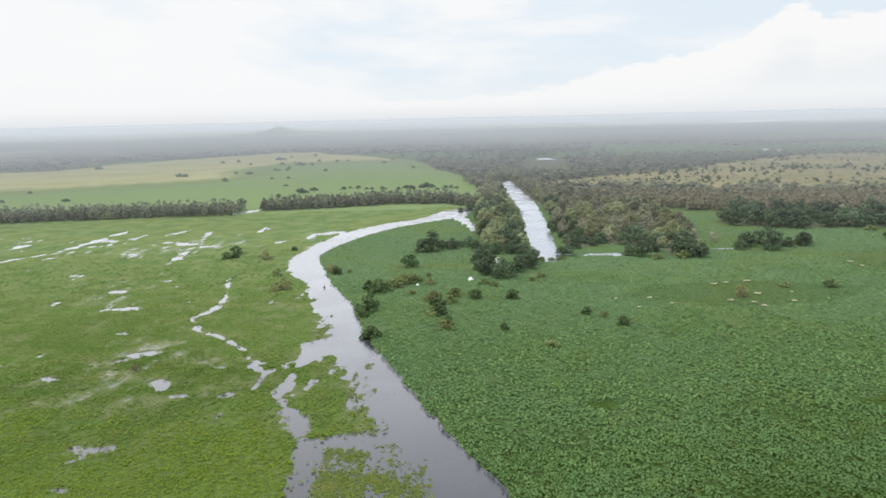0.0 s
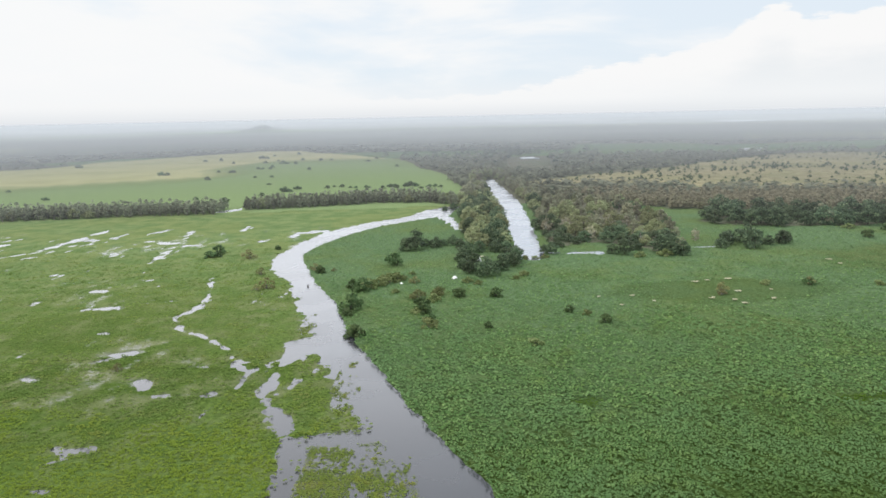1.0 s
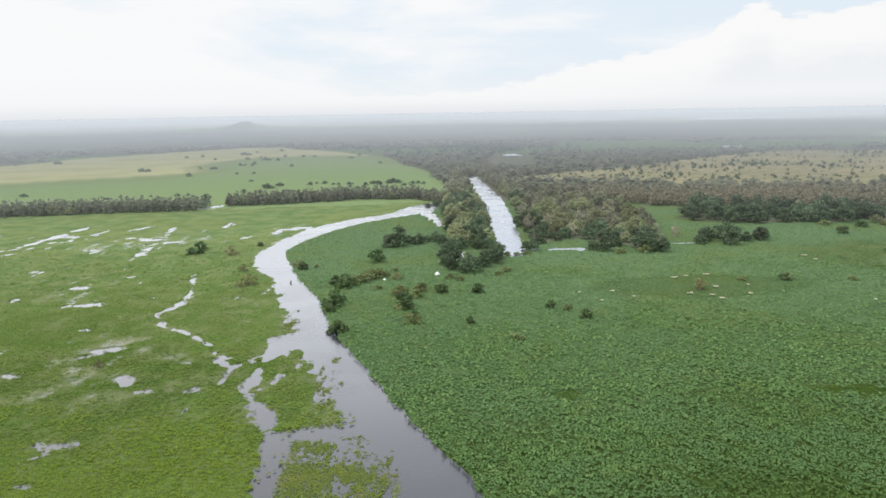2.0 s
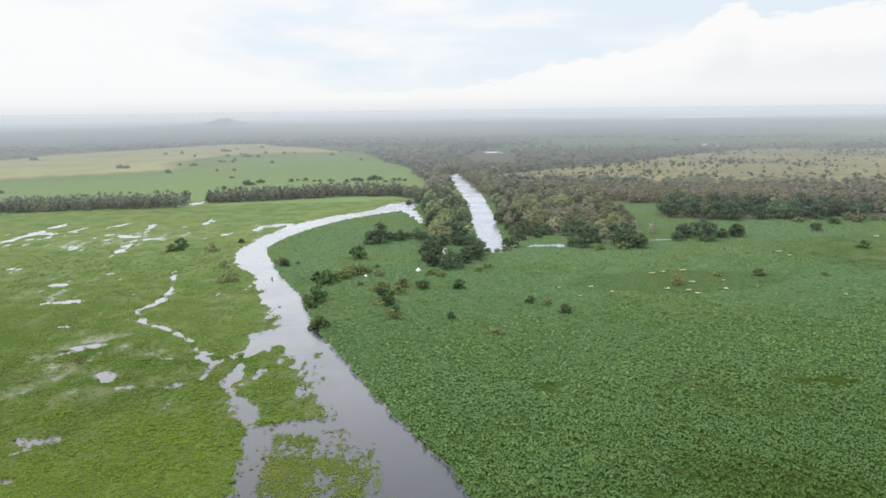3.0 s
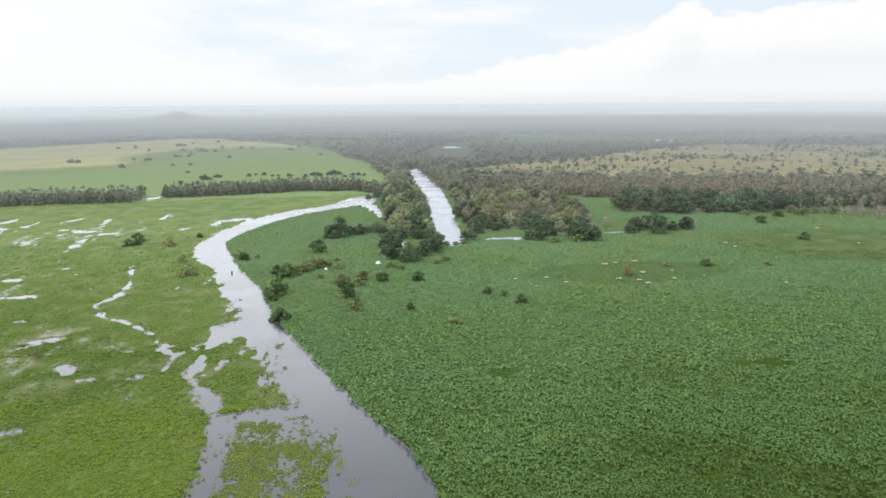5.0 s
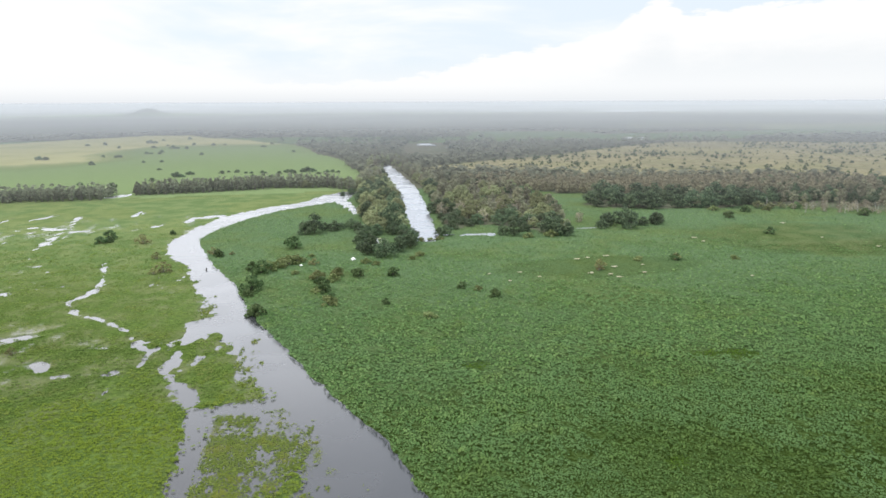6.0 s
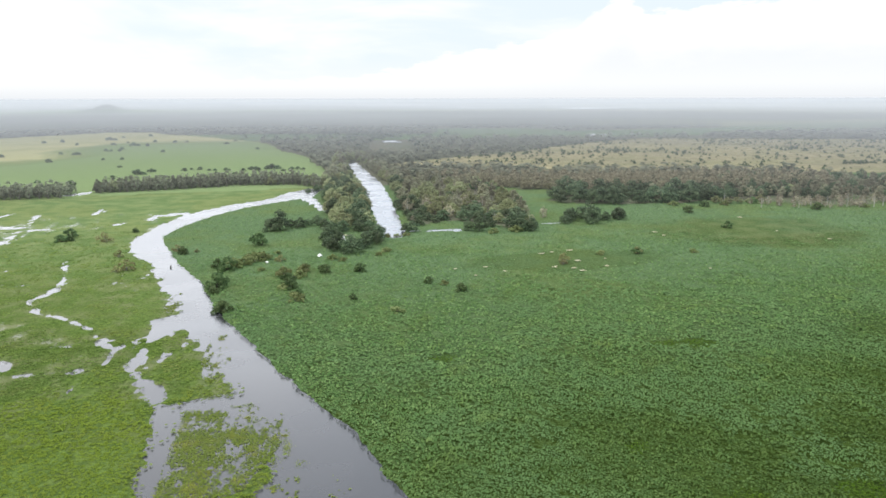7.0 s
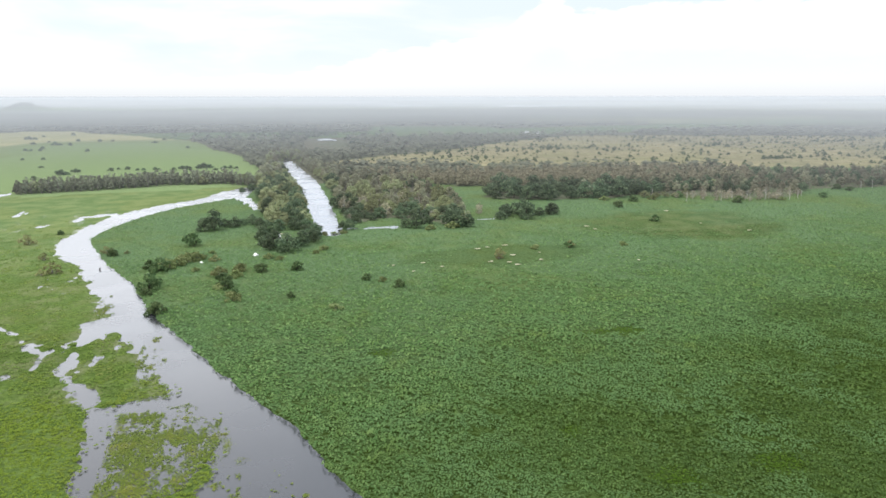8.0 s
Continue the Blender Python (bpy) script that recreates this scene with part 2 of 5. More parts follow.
    film = math_node(tree, "MULTIPLY", step_node(tree, film, 0.95, 1.35), 0.6)
    mirror = tree.nodes.new("ShaderNodeBsdfGlossy")
    mirror.inputs["Color"].default_value = (0.98, 0.975, 0.97, 1)
    mirror.inputs["Roughness"].default_value = 0.24
    murk = tree.nodes.new("ShaderNodeBsdfDiffuse")
    murk.inputs["Color"].default_value = (0.05, 0.052, 0.04, 1)
    fresnel = tree.nodes.new("ShaderNodeFresnel")
    fresnel.inputs["IOR"].default_value = 1.52
    sheet = tree.nodes.new("ShaderNodeMixShader")
    tree.links.new(fresnel.outputs[0], sheet.inputs[0])
    tree.links.new(murk.outputs[0], sheet.inputs[1])
    tree.links.new(mirror.outputs[0], sheet.inputs[2])
    whole = tree.nodes.new("ShaderNodeMixShader")
    tree.links.new(film, whole.inputs[0])
    tree.links.new(shader.outputs[0], whole.inputs[1])
    tree.links.new(sheet.outputs[0], whole.inputs[2])
    tree.links.new(whole.outputs[0], tree.nodes["Material Output"].inputs["Surface"])
    return m


def water_material():
    """Murky water under a mirror that strengthens towards grazing angles."""
    m, tree, shader, where = new_material("river_water", 0.5)
    pos = where.outputs["Position"]
    murk = noise_node(tree, pos, 0.05, 3.0)
    tree.links.new(mix_node(tree, murk, (0.012, 0.013, 0.016), (0.021, 0.022, 0.026)), shader.inputs["Base Color"])
    shader.inputs["Specular IOR Level"].default_value = 0.0
    gloss = tree.nodes.new("ShaderNodeBsdfGlossy")
    gloss.inputs["Color"].default_value = (0.95, 0.955, 0.985, 1)
    fresnel = tree.nodes.new("ShaderNodeFresnel")
    fresnel.inputs["IOR"].default_value = 1.65
    ripple = noise_node(tree, pos, 1.1, 3.0)
    bump = tree.nodes.new("ShaderNodeBump")
    bump.inputs["Strength"].default_value, bump.inputs["Distance"].default_value = 0.025, 0.05
    tree.links.new(ripple, bump.inputs["Height"])
    tree.links.new(bump.outputs[0], gloss.inputs["Normal"])
    wind = noise_node(tree, pos, 0.05, 5.0, 0.6)
    tree.links.new(math_node(tree, "MULTIPLY_ADD", step_node(tree, wind, 0.4, 0.65), 0.10), gloss.inputs["Roughness"])
    gloss.inputs["Roughness"].links[0].from_node.inputs[2].default_value = 0.22
    blend = tree.nodes.new("ShaderNodeMixShader")
    tree.links.new(fresnel.outputs[0], blend.inputs[0])
    tree.links.new(shader.outputs[0], blend.inputs[1])
    tree.links.new(gloss.outputs[0], blend.inputs[2])
    tree.links.new(blend.outputs[0], tree.nodes["Material Output"].inputs["Surface"])
    return m


def haze_sheet_material():
    """White sheet that imitates distance haze, thinner towards the near side; lit by the sky like everything else."""
    m, tree, shader, where = new_material("pale_haze_sheet", 1.0)
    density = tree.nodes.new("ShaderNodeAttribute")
    density.attribute_name = "haze_share"
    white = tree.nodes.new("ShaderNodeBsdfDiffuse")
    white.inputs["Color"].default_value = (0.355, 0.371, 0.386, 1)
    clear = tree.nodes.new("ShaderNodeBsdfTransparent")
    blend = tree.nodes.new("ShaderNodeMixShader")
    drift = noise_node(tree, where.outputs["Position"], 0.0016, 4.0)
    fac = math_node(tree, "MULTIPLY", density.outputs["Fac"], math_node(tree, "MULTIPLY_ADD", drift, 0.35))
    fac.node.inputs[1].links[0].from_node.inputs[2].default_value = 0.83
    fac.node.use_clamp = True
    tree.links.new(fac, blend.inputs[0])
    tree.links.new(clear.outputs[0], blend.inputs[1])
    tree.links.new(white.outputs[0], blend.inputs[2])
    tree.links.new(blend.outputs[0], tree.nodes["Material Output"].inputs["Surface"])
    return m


GROUND = ground_material()
WATER = water_material()
HAZE = haze_sheet_material()
LEAF_LUSH = leaf_material("floating_marsh_leaves", (0.080, 0.154, 0.048), (0.112, 0.200, 0.064), (0.180, 0.278, 0.100), 6.0, 0.6, gloss=0.05, through_leaf=0.2, accent=(0.152, 0.204, 0.045), trend=((0.036, 0.068, 0.014), (0.080, 0.126, 0.029)), drifts=((0.116, 0.204, 0.080), (0.094, 0.166, 0.040)))
LEAF_MARSH = leaf_material("marsh_grass", (0.146, 0.218, 0.047), (0.172, 0.248, 0.055), (0.210, 0.280, 0.068), 11.0, 0.75, accent=(0.258, 0.274, 0.072), drifts=((0.112, 0.178, 0.046), (0.270, 0.246, 0.094), (0.186, 0.250, 0.020)))
LEAF_WEED = leaf_material("floating_weed", (0.112, 0.158, 0.034), (0.178, 0.235, 0.046), (0.25, 0.30, 0.068), 4.0, 0.7, accent=(0.31, 0.30, 0.060))
LEAF_SEDGE = leaf_material("olive_sedge_blades", (0.054, 0.108, 0.008), (0.076, 0.142, 0.011), (0.104, 0.178, 0.018), 3.0, 0.6)
LEAF_DARK = leaf_material("dark_swamp_leaves", (0.030, 0.049, 0.028), (0.070, 0.100, 0.054), (0.150, 0.188, 0.100), 9.0, 0.6, True, through_leaf=0.2)
LEAF_GREY = leaf_material("grey_woodland_leaves", (0.165, 0.170, 0.110), (0.222, 0.220, 0.146), (0.28, 0.270, 0.188), 12.0, 0.8, True, accent=(0.26, 0.225, 0.155))
LEAF_ROW = leaf_material("woodland_edge_leaves", (0.142, 0.156, 0.100), (0.190, 0.202, 0.130), (0.245, 0.252, 0.170), 14.0, 0.8, True)
LEAF_BROWN = leaf_material("brown_woodland_leaves", (0.222, 0.202, 0.136), (0.268, 0.244, 0.164), (0.315, 0.288, 0.196), 25.0, 0.85, False, accent=(0.220, 0.222, 0.124))
LEAF_FAR = leaf_material("far_woodland_leaves", (0.166, 0.176, 0.122), (0.188, 0.196, 0.136), (0.210, 0.214, 0.150), 60.0, 0.85, False, accent=(0.165, 0.200, 0.112))
LEAF_OLIVE = leaf_material("olive_swamp_leaves", (0.136, 0.154, 0.076), (0.214, 0.232, 0.118), (0.300, 0.308, 0.166), 10.0, 0.75, True, through_leaf=0.22)
LEAF_BUSH = leaf_material("green_bush_leaves", (0.038, 0.066, 0.026), (0.074, 0.116, 0.045), (0.140, 0.188, 0.076), 9.0, 0.7, True, through_leaf=0.22)
LEAF_OLIVE_BUSH = leaf_material("olive_bush_leaves", (0.096, 0.122, 0.044), (0.162, 0.190, 0.074), (0.246, 0.262, 0.120), 6.0, 0.75, True)
LEAF_PALE = leaf_material("bare_pale_twigs", (0.20, 0.180, 0.125), (0.28, 0.250, 0.18), (0.38, 0.345, 0.26), 8.0, 0.9, True)
LEAF_CREAM = leaf_material("bleached_reed_blades", (0.52, 0.48, 0.34), (0.66, 0.62, 0.47), (0.78, 0.75, 0.62), 3.0, 0.8)
LEAF_DRY = leaf_material("dry_brown_leaves", (0.105, 0.098, 0.046), (0.19, 0.178, 0.082), (0.29, 0.268, 0.140), 6.0, 0.85, True)
BARK = bark_material("grey_bark", (0.09, 0.08, 0.065), (0.26, 0.24, 0.21))
BARK_PALE = bark_material("pale_bark", (0.25, 0.24, 0.21), (0.50, 0.48, 0.43))
BARK_DARK = bark_material("dark_wet_bark", (0.025, 0.022, 0.018), (0.07, 0.06, 0.05))
PAINT_WHITE = plain_material("white_wall_paint", (0.66, 0.66, 0.64), (0.82, 0.82, 0.80), 0.8)
ROOF_GREY = plain_material("grey_sheet_roof", (0.38, 0.39, 0.40), (0.55, 0.56, 0.57), 1.2, 0.5)
GLASS_DARK = plain_material("dark_window_pane", (0.03, 0.035, 0.04), (0.06, 0.065, 0.07), 2.0, 0.15)


# ---------------------------------------------------------------- the plan: water courses and land cover, in metres
# rows of x, y, half width
RIVER = [(5.2, 58, 10.8), (3.4, 67, 9.6), (2.6, 77, 7.5), (1.8, 87, 6.4), (-0.2, 94.5, 5.0), (-3.3, 102.2, 4.9), (-8.2, 115.3, 4.8), (-11.6, 125.9, 4.5), (-17.1, 139.7, 5.1),
         (-22.9, 156.8, 4.2), (-25.4, 168.2, 4.6), (-31.2, 190.2, 5.0), (-39.0, 213.7, 3.8), (-48.0, 238.3, 6.0), (-51.5, 258.6, 5.0), (-49.5, 272.6, 4.6),
         (-45.9, 288.3, 5.0), (-38.5, 310.4, 6.6), (-25.0, 332.2, 6.0), (-10.6, 345.6, 5.6), (0.9, 359.9, 7.5), (5.8, 371.2, 8.5), (12.7, 386.5, 5.0)]
CANAL = [(36.6, 243.9, 4.7), (39.6, 283.8, 4.9), (44.7, 349.1, 5.6), (47.2, 417.1, 6.6), (47.8, 471.1, 5.6), (49.8, 548.2, 3.6)]
COURSES = [
    [(7.5, 362, 4.5), (9.5, 345, 3.4), (12.3, 326.2, 2.6), (15.5, 309.7, 1.6)],
    [(-169.6, 259.6, 2.2), (-160.1, 272.6, 2.0), (-154.9, 283.8, 1.8), (-153.3, 299.2, 1.8), (-152.1, 314.9, 2.6), (-150.7, 330.9, 1.6)],
    [(-146.0, 291.6, 1.5), (-140.4, 294.8, 1.5)], [(-179.7, 290.8, 2.2), (-178.4, 297.8, 2.4)], [(-185.3, 310.6, 1.6), (-179.5, 311.6, 1.6)],
    [(-153.2, 266.2, 1.2), (-149.9, 268.0, 1.2)], [(-153.9, 308.7, 2.2), (-145.1, 305.1, 2.2)],
    [(-105.3, 296.9, 1.1), (-105.0, 305.3, 1.1), (-108.1, 324.3, 1.2)],
]
COURSES_WEST = [
    [(-120.5, 298.9, 2.0), (-104.6, 291.4, 2.0)], [(-126.9, 317.3, 1.3), (-118.0, 334.2, 1.5)],
    [(-100.0, 249.6, 0.8), (-101.9, 267.7, 1.2), (-100.8, 276.9, 1.9), (-102.3, 284.6, 1.8), (-95.0, 285.0, 1.8)],
    [(-100.5, 209.5, 1.4), (-97.4, 209.2, 1.4)], [(-93.2, 188.1, 0.8), (-85.4, 188.9, 1.5)], [(-79.5, 165.3, 1.1), (-77.4, 165.1, 1.1)],
    [(-70.5, 148.9, 1.0), (-65.2, 149.6, 1.7)],
]
COURSES_NEAR = [
    [(-71.4, 144.0, 0.6), (-67.3, 147.3, 0.7)], [(-57.2, 132.2, 1.5), (-55.0, 129.2, 2.1)], [(-51.5, 124.8, 0.8), (-45.8, 123.9, 1.0), (-40.9, 124.6, 1.5)],
    [(-58.4, 104.2, 1.1), (-56.1, 102.6, 1.6), (-53.8, 103.6, 1.2)], [(-57.5, 99.2, 0.6), (-55.0, 100.6, 0.7)], [(-46.7, 139.9, 0.6), (-45.6, 139.5, 0.6)],
    [(-81.0, 135.8, 0.6), (-78.2, 134.2, 0.6)], [(-55.5, 91.2, 0.4), (-53.3, 90.8, 0.4)], [(-85.0, 322.9, 2.0), (-85.2, 335.9, 2.2)],
    [(-113.1, 393.2, 3.2), (-106.4, 401.9, 3.4)], [(-89.4, 222.6, 0.9), (-88.0, 223.4, 0.9)], [(-69.4, 292.0, 1.1), (-67.6, 294.5, 1.1)],
]
STREAMS = [
    [(-69.2, 224, 0.5), (-66.9, 213, 0.5), (-63.7, 201.2, 0.55), (-62.8, 186.9, 1.3), (-65.6, 176.8, 0.9), (-60.1, 166.0, 0.8), (-52.2, 160.1, 0.8), (-44.6, 150.5, 0.9),
     (-40.5, 140.8, 0.8), (-36.5, 136.5, 0.9), (-34.9, 139.7, 0.7), (-31.9, 142.3, 0.9)],
    [(-36.5, 136.5, 0.7), (-36.5, 127.5, 0.5)], [(-31.1, 140.5, 1.0), (-30.0, 128.0, 0.9), (-31.6, 125.0, 1.0), (-28.4, 117.8, 1.6), (-23.7, 108.4, 2.2)],
    [(-23.7, 108.4, 1.6), (-21.6, 101.3, 2.2), (-20.8, 92.7, 1.9), (-20.6, 86.7, 1.6), (-20.7, 78.4, 1.4)],
    [(-22.0, 104.0, 2.4), (-18.3, 104.4, 2.6), (-13.9, 104.8, 2.7), (-6.3, 105.0, 3.2)],
]
INLET = [[(-40.6, 143.0, 1.0), (-36.0, 141.5, 1.0), (-31.5, 138.9, 1.2)], [(-31.5, 138.9, 1.3), (-29.9, 141.8, 2.2), (-28.6, 144.6, 3.0), (-27.5, 148.6, 4.2), (-26.1, 153.3, 6.0), (-23.3, 154.6, 6.5)]]
STREAMS_EAST = [
    [(46.3, 251.7, 2.2), (52.9, 250.2, 1.8), (62.0, 249.8, 2.0)], [(99.9, 255.8, 1.2), (105.3, 255.1, 1.2)], [(-58.2, 302.7, 2.2), (-56.3, 310.9, 2.0), (-46.7, 315.2, 3.0)],
    [(8.1, 214.0, 0.7), (8.5, 214.2, 0.7)], [(-12.2, 211.3, 0.35), (-11.6, 211.2, 0.3)],
]
# open water with floating weed: x, y, radius across, radius along
SHALLOWS = [(-11.5, 95.0, 9.5, 12.5), (-14.0, 84.0, 9.0, 10.0), (-15.8, 126.0, 2.6, 14.0), (-29.5, 168.0, 2.0, 9.0), (2.0, 72.0, 9.0, 6.0)]

# open channels that keep the weed apart
OPEN_WAYS = [[(-23.5, 112, 2.0), (-21.8, 104.5, 3.0), (-20.4, 92, 1.9), (-20.8, 78, 1.7)], [(-21.0, 104.5, 2.6), (-14.0, 104.3, 2.0), (-5.0, 105.0, 1.6)], [(-31.4, 142.0, 1.5), (-27.0, 146.0, 3.0), (-20.0, 150.5, 6.0)]]

ISLE = [(22, 378), (36, 440), (44, 520), (50, 600), (40, 600), (30, 470), (20, 412), (16, 385)]
ISLE_NEAR = [(22, 378), (36, 440), (41, 423), (37, 350), (33, 285), (30, 262), (19, 262), (16, 309), (17, 340)]
BELT_EAST = [(46, 260), (48, 285), (54, 348), (57, 412), (57, 470), (62, 470), (92, 425), (112, 370), (108, 320), (100, 284), (96, 258), (84, 247), (75, 262), (63, 270)]
DARK_EAST = [(124, 316), (130, 305), (158, 296), (190, 294), (212, 330), (139, 336)]
BANK_EAST = [(53, 400), (53, 480), (52, 600), (64, 620), (66, 490), (66, 430)]
BROWN_BELT = [(84, 425), (112, 385), (126, 360), (155, 352), (221, 342), (300, 330), (330, 372), (265, 395), (185, 405), (130, 425), (92, 436)]
RIGHT_WOODS = [(170, 296), (193, 302), (220, 293), (243, 275), (266, 268), (306, 292), (349, 286), (430, 262), (470, 320), (375, 360), (310, 385), (242, 380), (180, 345)]
PALE_STAND = [(213, 284), (219, 270), (232, 264), (252, 261), (271, 266), (292, 279), (270, 290), (250, 283), (236, 290)]
PASTURE = [(-700, 400), (-329, 400), (-127, 384), (19, 398), (28, 500), (9, 640), (-7, 699), (-21, 803), (-47, 869), (-113, 983), (-193, 1101), (-243, 1124), (-340, 1006), (-419, 911), (-438, 808), (-493, 791), (-900, 700)]
HAY = [(-900, 480), (-339, 540), (-267, 577), (-194, 605), (-169, 633), (-201, 762), (-200, 842), (-148, 840), (-40, 838), (-47, 875), (-113, 990), (-193, 1110), (-243, 1135), (-340, 1016), (-425, 915), (-442, 815), (-498, 800), (-950, 740)]
SAVANNA = [(66, 500), (117, 492), (164, 465), (270, 425), (333, 415), (400, 385), (470, 350), (640, 320), (1100, 420), (1000, 640), (772, 655), (672, 714), (572, 760), (509, 782), (423, 800), (362, 763), (280, 690), (227, 640), (179, 606), (148, 586), (118, 566), (92, 545), (70, 520)]
# beds of short sedge in the floating meadow: x, y, radius across, radius along
SMOOTH = [(84, 191, 40, 15), (177, 224, 42, 38)]
# olive sedge among the broad leaves: x, y, radius across, radius along
SEDGE = [(27.3, 115.6, 3.4, 2.4), (47.5, 74.8, 2.6, 2.6), (55, 58.5, 3.6, 3.6), (73.5, 114, 4.5, 3.0), (81, 113, 5.0, 3.2), (70, 57, 4.5, 3.5)]
FAR_GREEN = [(185, 920), (300, 900), (440, 925), (400, 1130), (230, 1150)]


# ---------------------------------------------------------------- fields over the plan
def lattice(ix, iy, seed):
    h = (ix * 374761393 + iy * 668265263 + seed * 1442695041) & 0xFFFFFFFF
    h = ((h ^ (h >> 13)) * 1274126177) & 0xFFFFFFFF
    return ((h ^ (h >> 16)) & 0xFFFF) / 65535.0


def value_noise(x, y, size, seed=1, octaves=3):
    """Smooth noise, about -1 to 1, with features of that size in metres."""
    total, weight, amp = 0.0, 0.0, 1.0
    for o in range(octaves):
        u, v = np.asarray(x) / size * 2**o + 17.3 * o, np.asarray(y) / size * 2**o - 9.1 * o
        iu, iv = np.floor(u).astype(np.int64), np.floor(v).astype(np.int64)
        fu, fv = u - iu, v - iv
        fu, fv = fu * fu * (3 - 2 * fu), fv * fv * (3 - 2 * fv)
        s = seed + 31 * o
        a = lattice(iu, iv, s) * (1 - fu) + lattice(iu + 1, iv, s) * fu
        b = lattice(iu, iv + 1, s) * (1 - fu) + lattice(iu + 1, iv + 1, s) * fu
        total, weight, amp = total + amp * (a * (1 - fv) + b * fv), weight + amp, amp * 0.5
    return total / weight * 2 - 1


def course_field(x, y, rows):
    """Metres inside (positive) or outside a course with changing half width."""
    best = np.full(np.shape(x), -1e3)
    for (x0, y0, w0), (x1, y1, w1) in zip(rows[:-1], rows[1:]):
        dx, dy = x1 - x0, y1 - y0
        k = np.clip(((x - x0) * dx + (y - y0) * dy) / (dx * dx + dy * dy + 1e-9), 0, 1)
        best = np.maximum(best, w0 + (w1 - w0) * k - np.hypot(x - x0 - k * dx, y - y0 - k * dy))
    return best


def inside(x, y, poly):
    """Whether points lie in a polygon."""
    hit = np.zeros(np.shape(x), bool)
    for (x0, y0), (x1, y1) in zip(poly, poly[1:] + poly[:1]):
        if y0 != y1:
            hit ^= ((y0 > y) != (y1 > y)) & (x < (x1 - x0) * (y - y0) / (y1 - y0) + x0)
    return hit


def river_x(y):
    return np.interp(y, [r[1] for r in RIVER], [r[0] for r in RIVER])


def eastern(x, y):
    """The lush floating meadow east of the river."""
    return (x > river_x(y)) & (y < 400)


def wetness(x, y):
    """Metres into open water; negative on land."""
    x, y = np.asarray(x, float), np.asarray(y, float)
    near = np.abs(x - river_x(y)) < 60
    ragged = 0.7 * value_noise(x, y, 4.0, 5) + 0.8 * value_noise(x * 0.8, y * 0.5, 1.4, 6, 3)
    west_edge = np.where(x < river_x(y), 1.8, 0.75)
    wet = np.where(near, course_field(x, y, RIVER), -1e3) + ragged * west_edge
    wet = np.maximum(wet, course_field(x, y, CANAL) + ragged * 0.9)
    for rows in COURSES + COURSES_WEST + COURSES_NEAR + STREAMS + INLET + STREAMS_EAST:
        xs, ys, ws = zip(*rows)
        m = (x > min(xs) - 12) & (x < max(xs) + 12) & (y > min(ys) - 12) & (y < max(ys) + 12)
        if m.any():
            wet[m] = np.maximum(wet[m], course_field(x[m], y[m], rows) + ragged[m] * min(1.6, 0.85 * max(ws) + 0.4) * np.where(y[m] > 240, 2.1, 1.15) - np.where(y[m] > 240, 0.35, 0.0) - (0.30 if rows in STREAMS[:2] else 0.22 if rows in STREAMS else 0.14))
    # small flooded spots in the western marsh
    spots = value_noise(x * 0.8, y * 0.4, 2.6, 14, 3) - 0.70 + 0.24 * np.exp(-(((y - 298) / 38) ** 2)) * (x < -85) + 0.34 * value_noise(x, y, 38.0, 15, 2)
    wet = np.where((x < river_x(y) - 6) & (y < 330) & (y > 60), np.maximum(wet, spots * 2.5), wet)
    return np.maximum(wet, weedy(x, y) * 3)


def clearing(x, y):
    """Pale flooded openings, stretched across, in the far woods."""
    return (y > 820) & (value_noise(x * 0.22, y, 190.0, 91, 2) > 0.12)


def drowned(x, y, wet):
    """Where the western marsh stands in a film of water, 0 to about 1."""
    patch = 0.5 + 0.5 * value_noise(x * 0.7, y, 22.0, 81, 3)
    return np.clip(1 + wet / 3.2, 0, 1) * 0.92 + 0.52 * np.clip((patch - 0.42) * 2.2, 0, 1)


def weedy(x, y):
    """How much a place belongs to the weed-grown shallows, up to 1; negative outside."""
    best = np.full(np.shape(x), -9.0)
    for cx, cy, rx, ry in SHALLOWS:
        best = np.maximum(best, 1 - np.hypot((x - cx) / rx, (y - cy) / ry))
    return best + 0.25 * value_noise(x, y, 5.0, 8)


# ---------------------------------------------------------------- mesh helpers
def mesh_from(name, verts, faces, material, smooth=False):
    """A mesh from arrays of places and of triangles or quads."""
    verts, faces = np.asarray(verts, np.float32), np.asarray(faces, np.int32)
    me = bpy.data.meshes.new(name)
    n = faces.shape[1]
    me.vertices.add(len(verts))
    me.vertices.foreach_set("co", verts.ravel())
    me.loops.add(faces.size)
    me.loops.foreach_set("vertex_index", faces.ravel())
    me.polygons.add(len(faces))
    me.polygons.foreach_set("loop_start", np.arange(len(faces), dtype=np.int32) * n)
    me.polygons.foreach_set("use_smooth", np.full(len(faces), smooth))
    me.update(calc_edges=True)
    me.materials.append(material)
    return me


def part(name, me, parent, label=""):
    ob = new(name, me)
    ob.parent = parent
    return tagged(ob, label)


def grid_faces(rows, cols):
    i = (np.arange(rows - 1)[:, None] * cols + np.arange(cols - 1)).ravel()
    return np.stack([i, i + 1, i + cols + 1, i + cols], 1)


def spaced(fine_lo, fine_hi, step, lo, hi, growth=1.06):
    """Coordinates that are closely spaced in the middle and wider towards both ends."""
    mid = list(np.arange(fine_lo, fine_hi + step / 2, step))
    for end, sign in ((hi, 1), (lo, -1)):
        side, s, v = [], step, mid[-1] if sign > 0 else mid[0]
        while (end - v) * sign > s:
            s *= growth
            v += sign * s
            side.append(v)
        mid = mid + side if sign > 0 else side[::-1] + mid
    return np.array(mid)


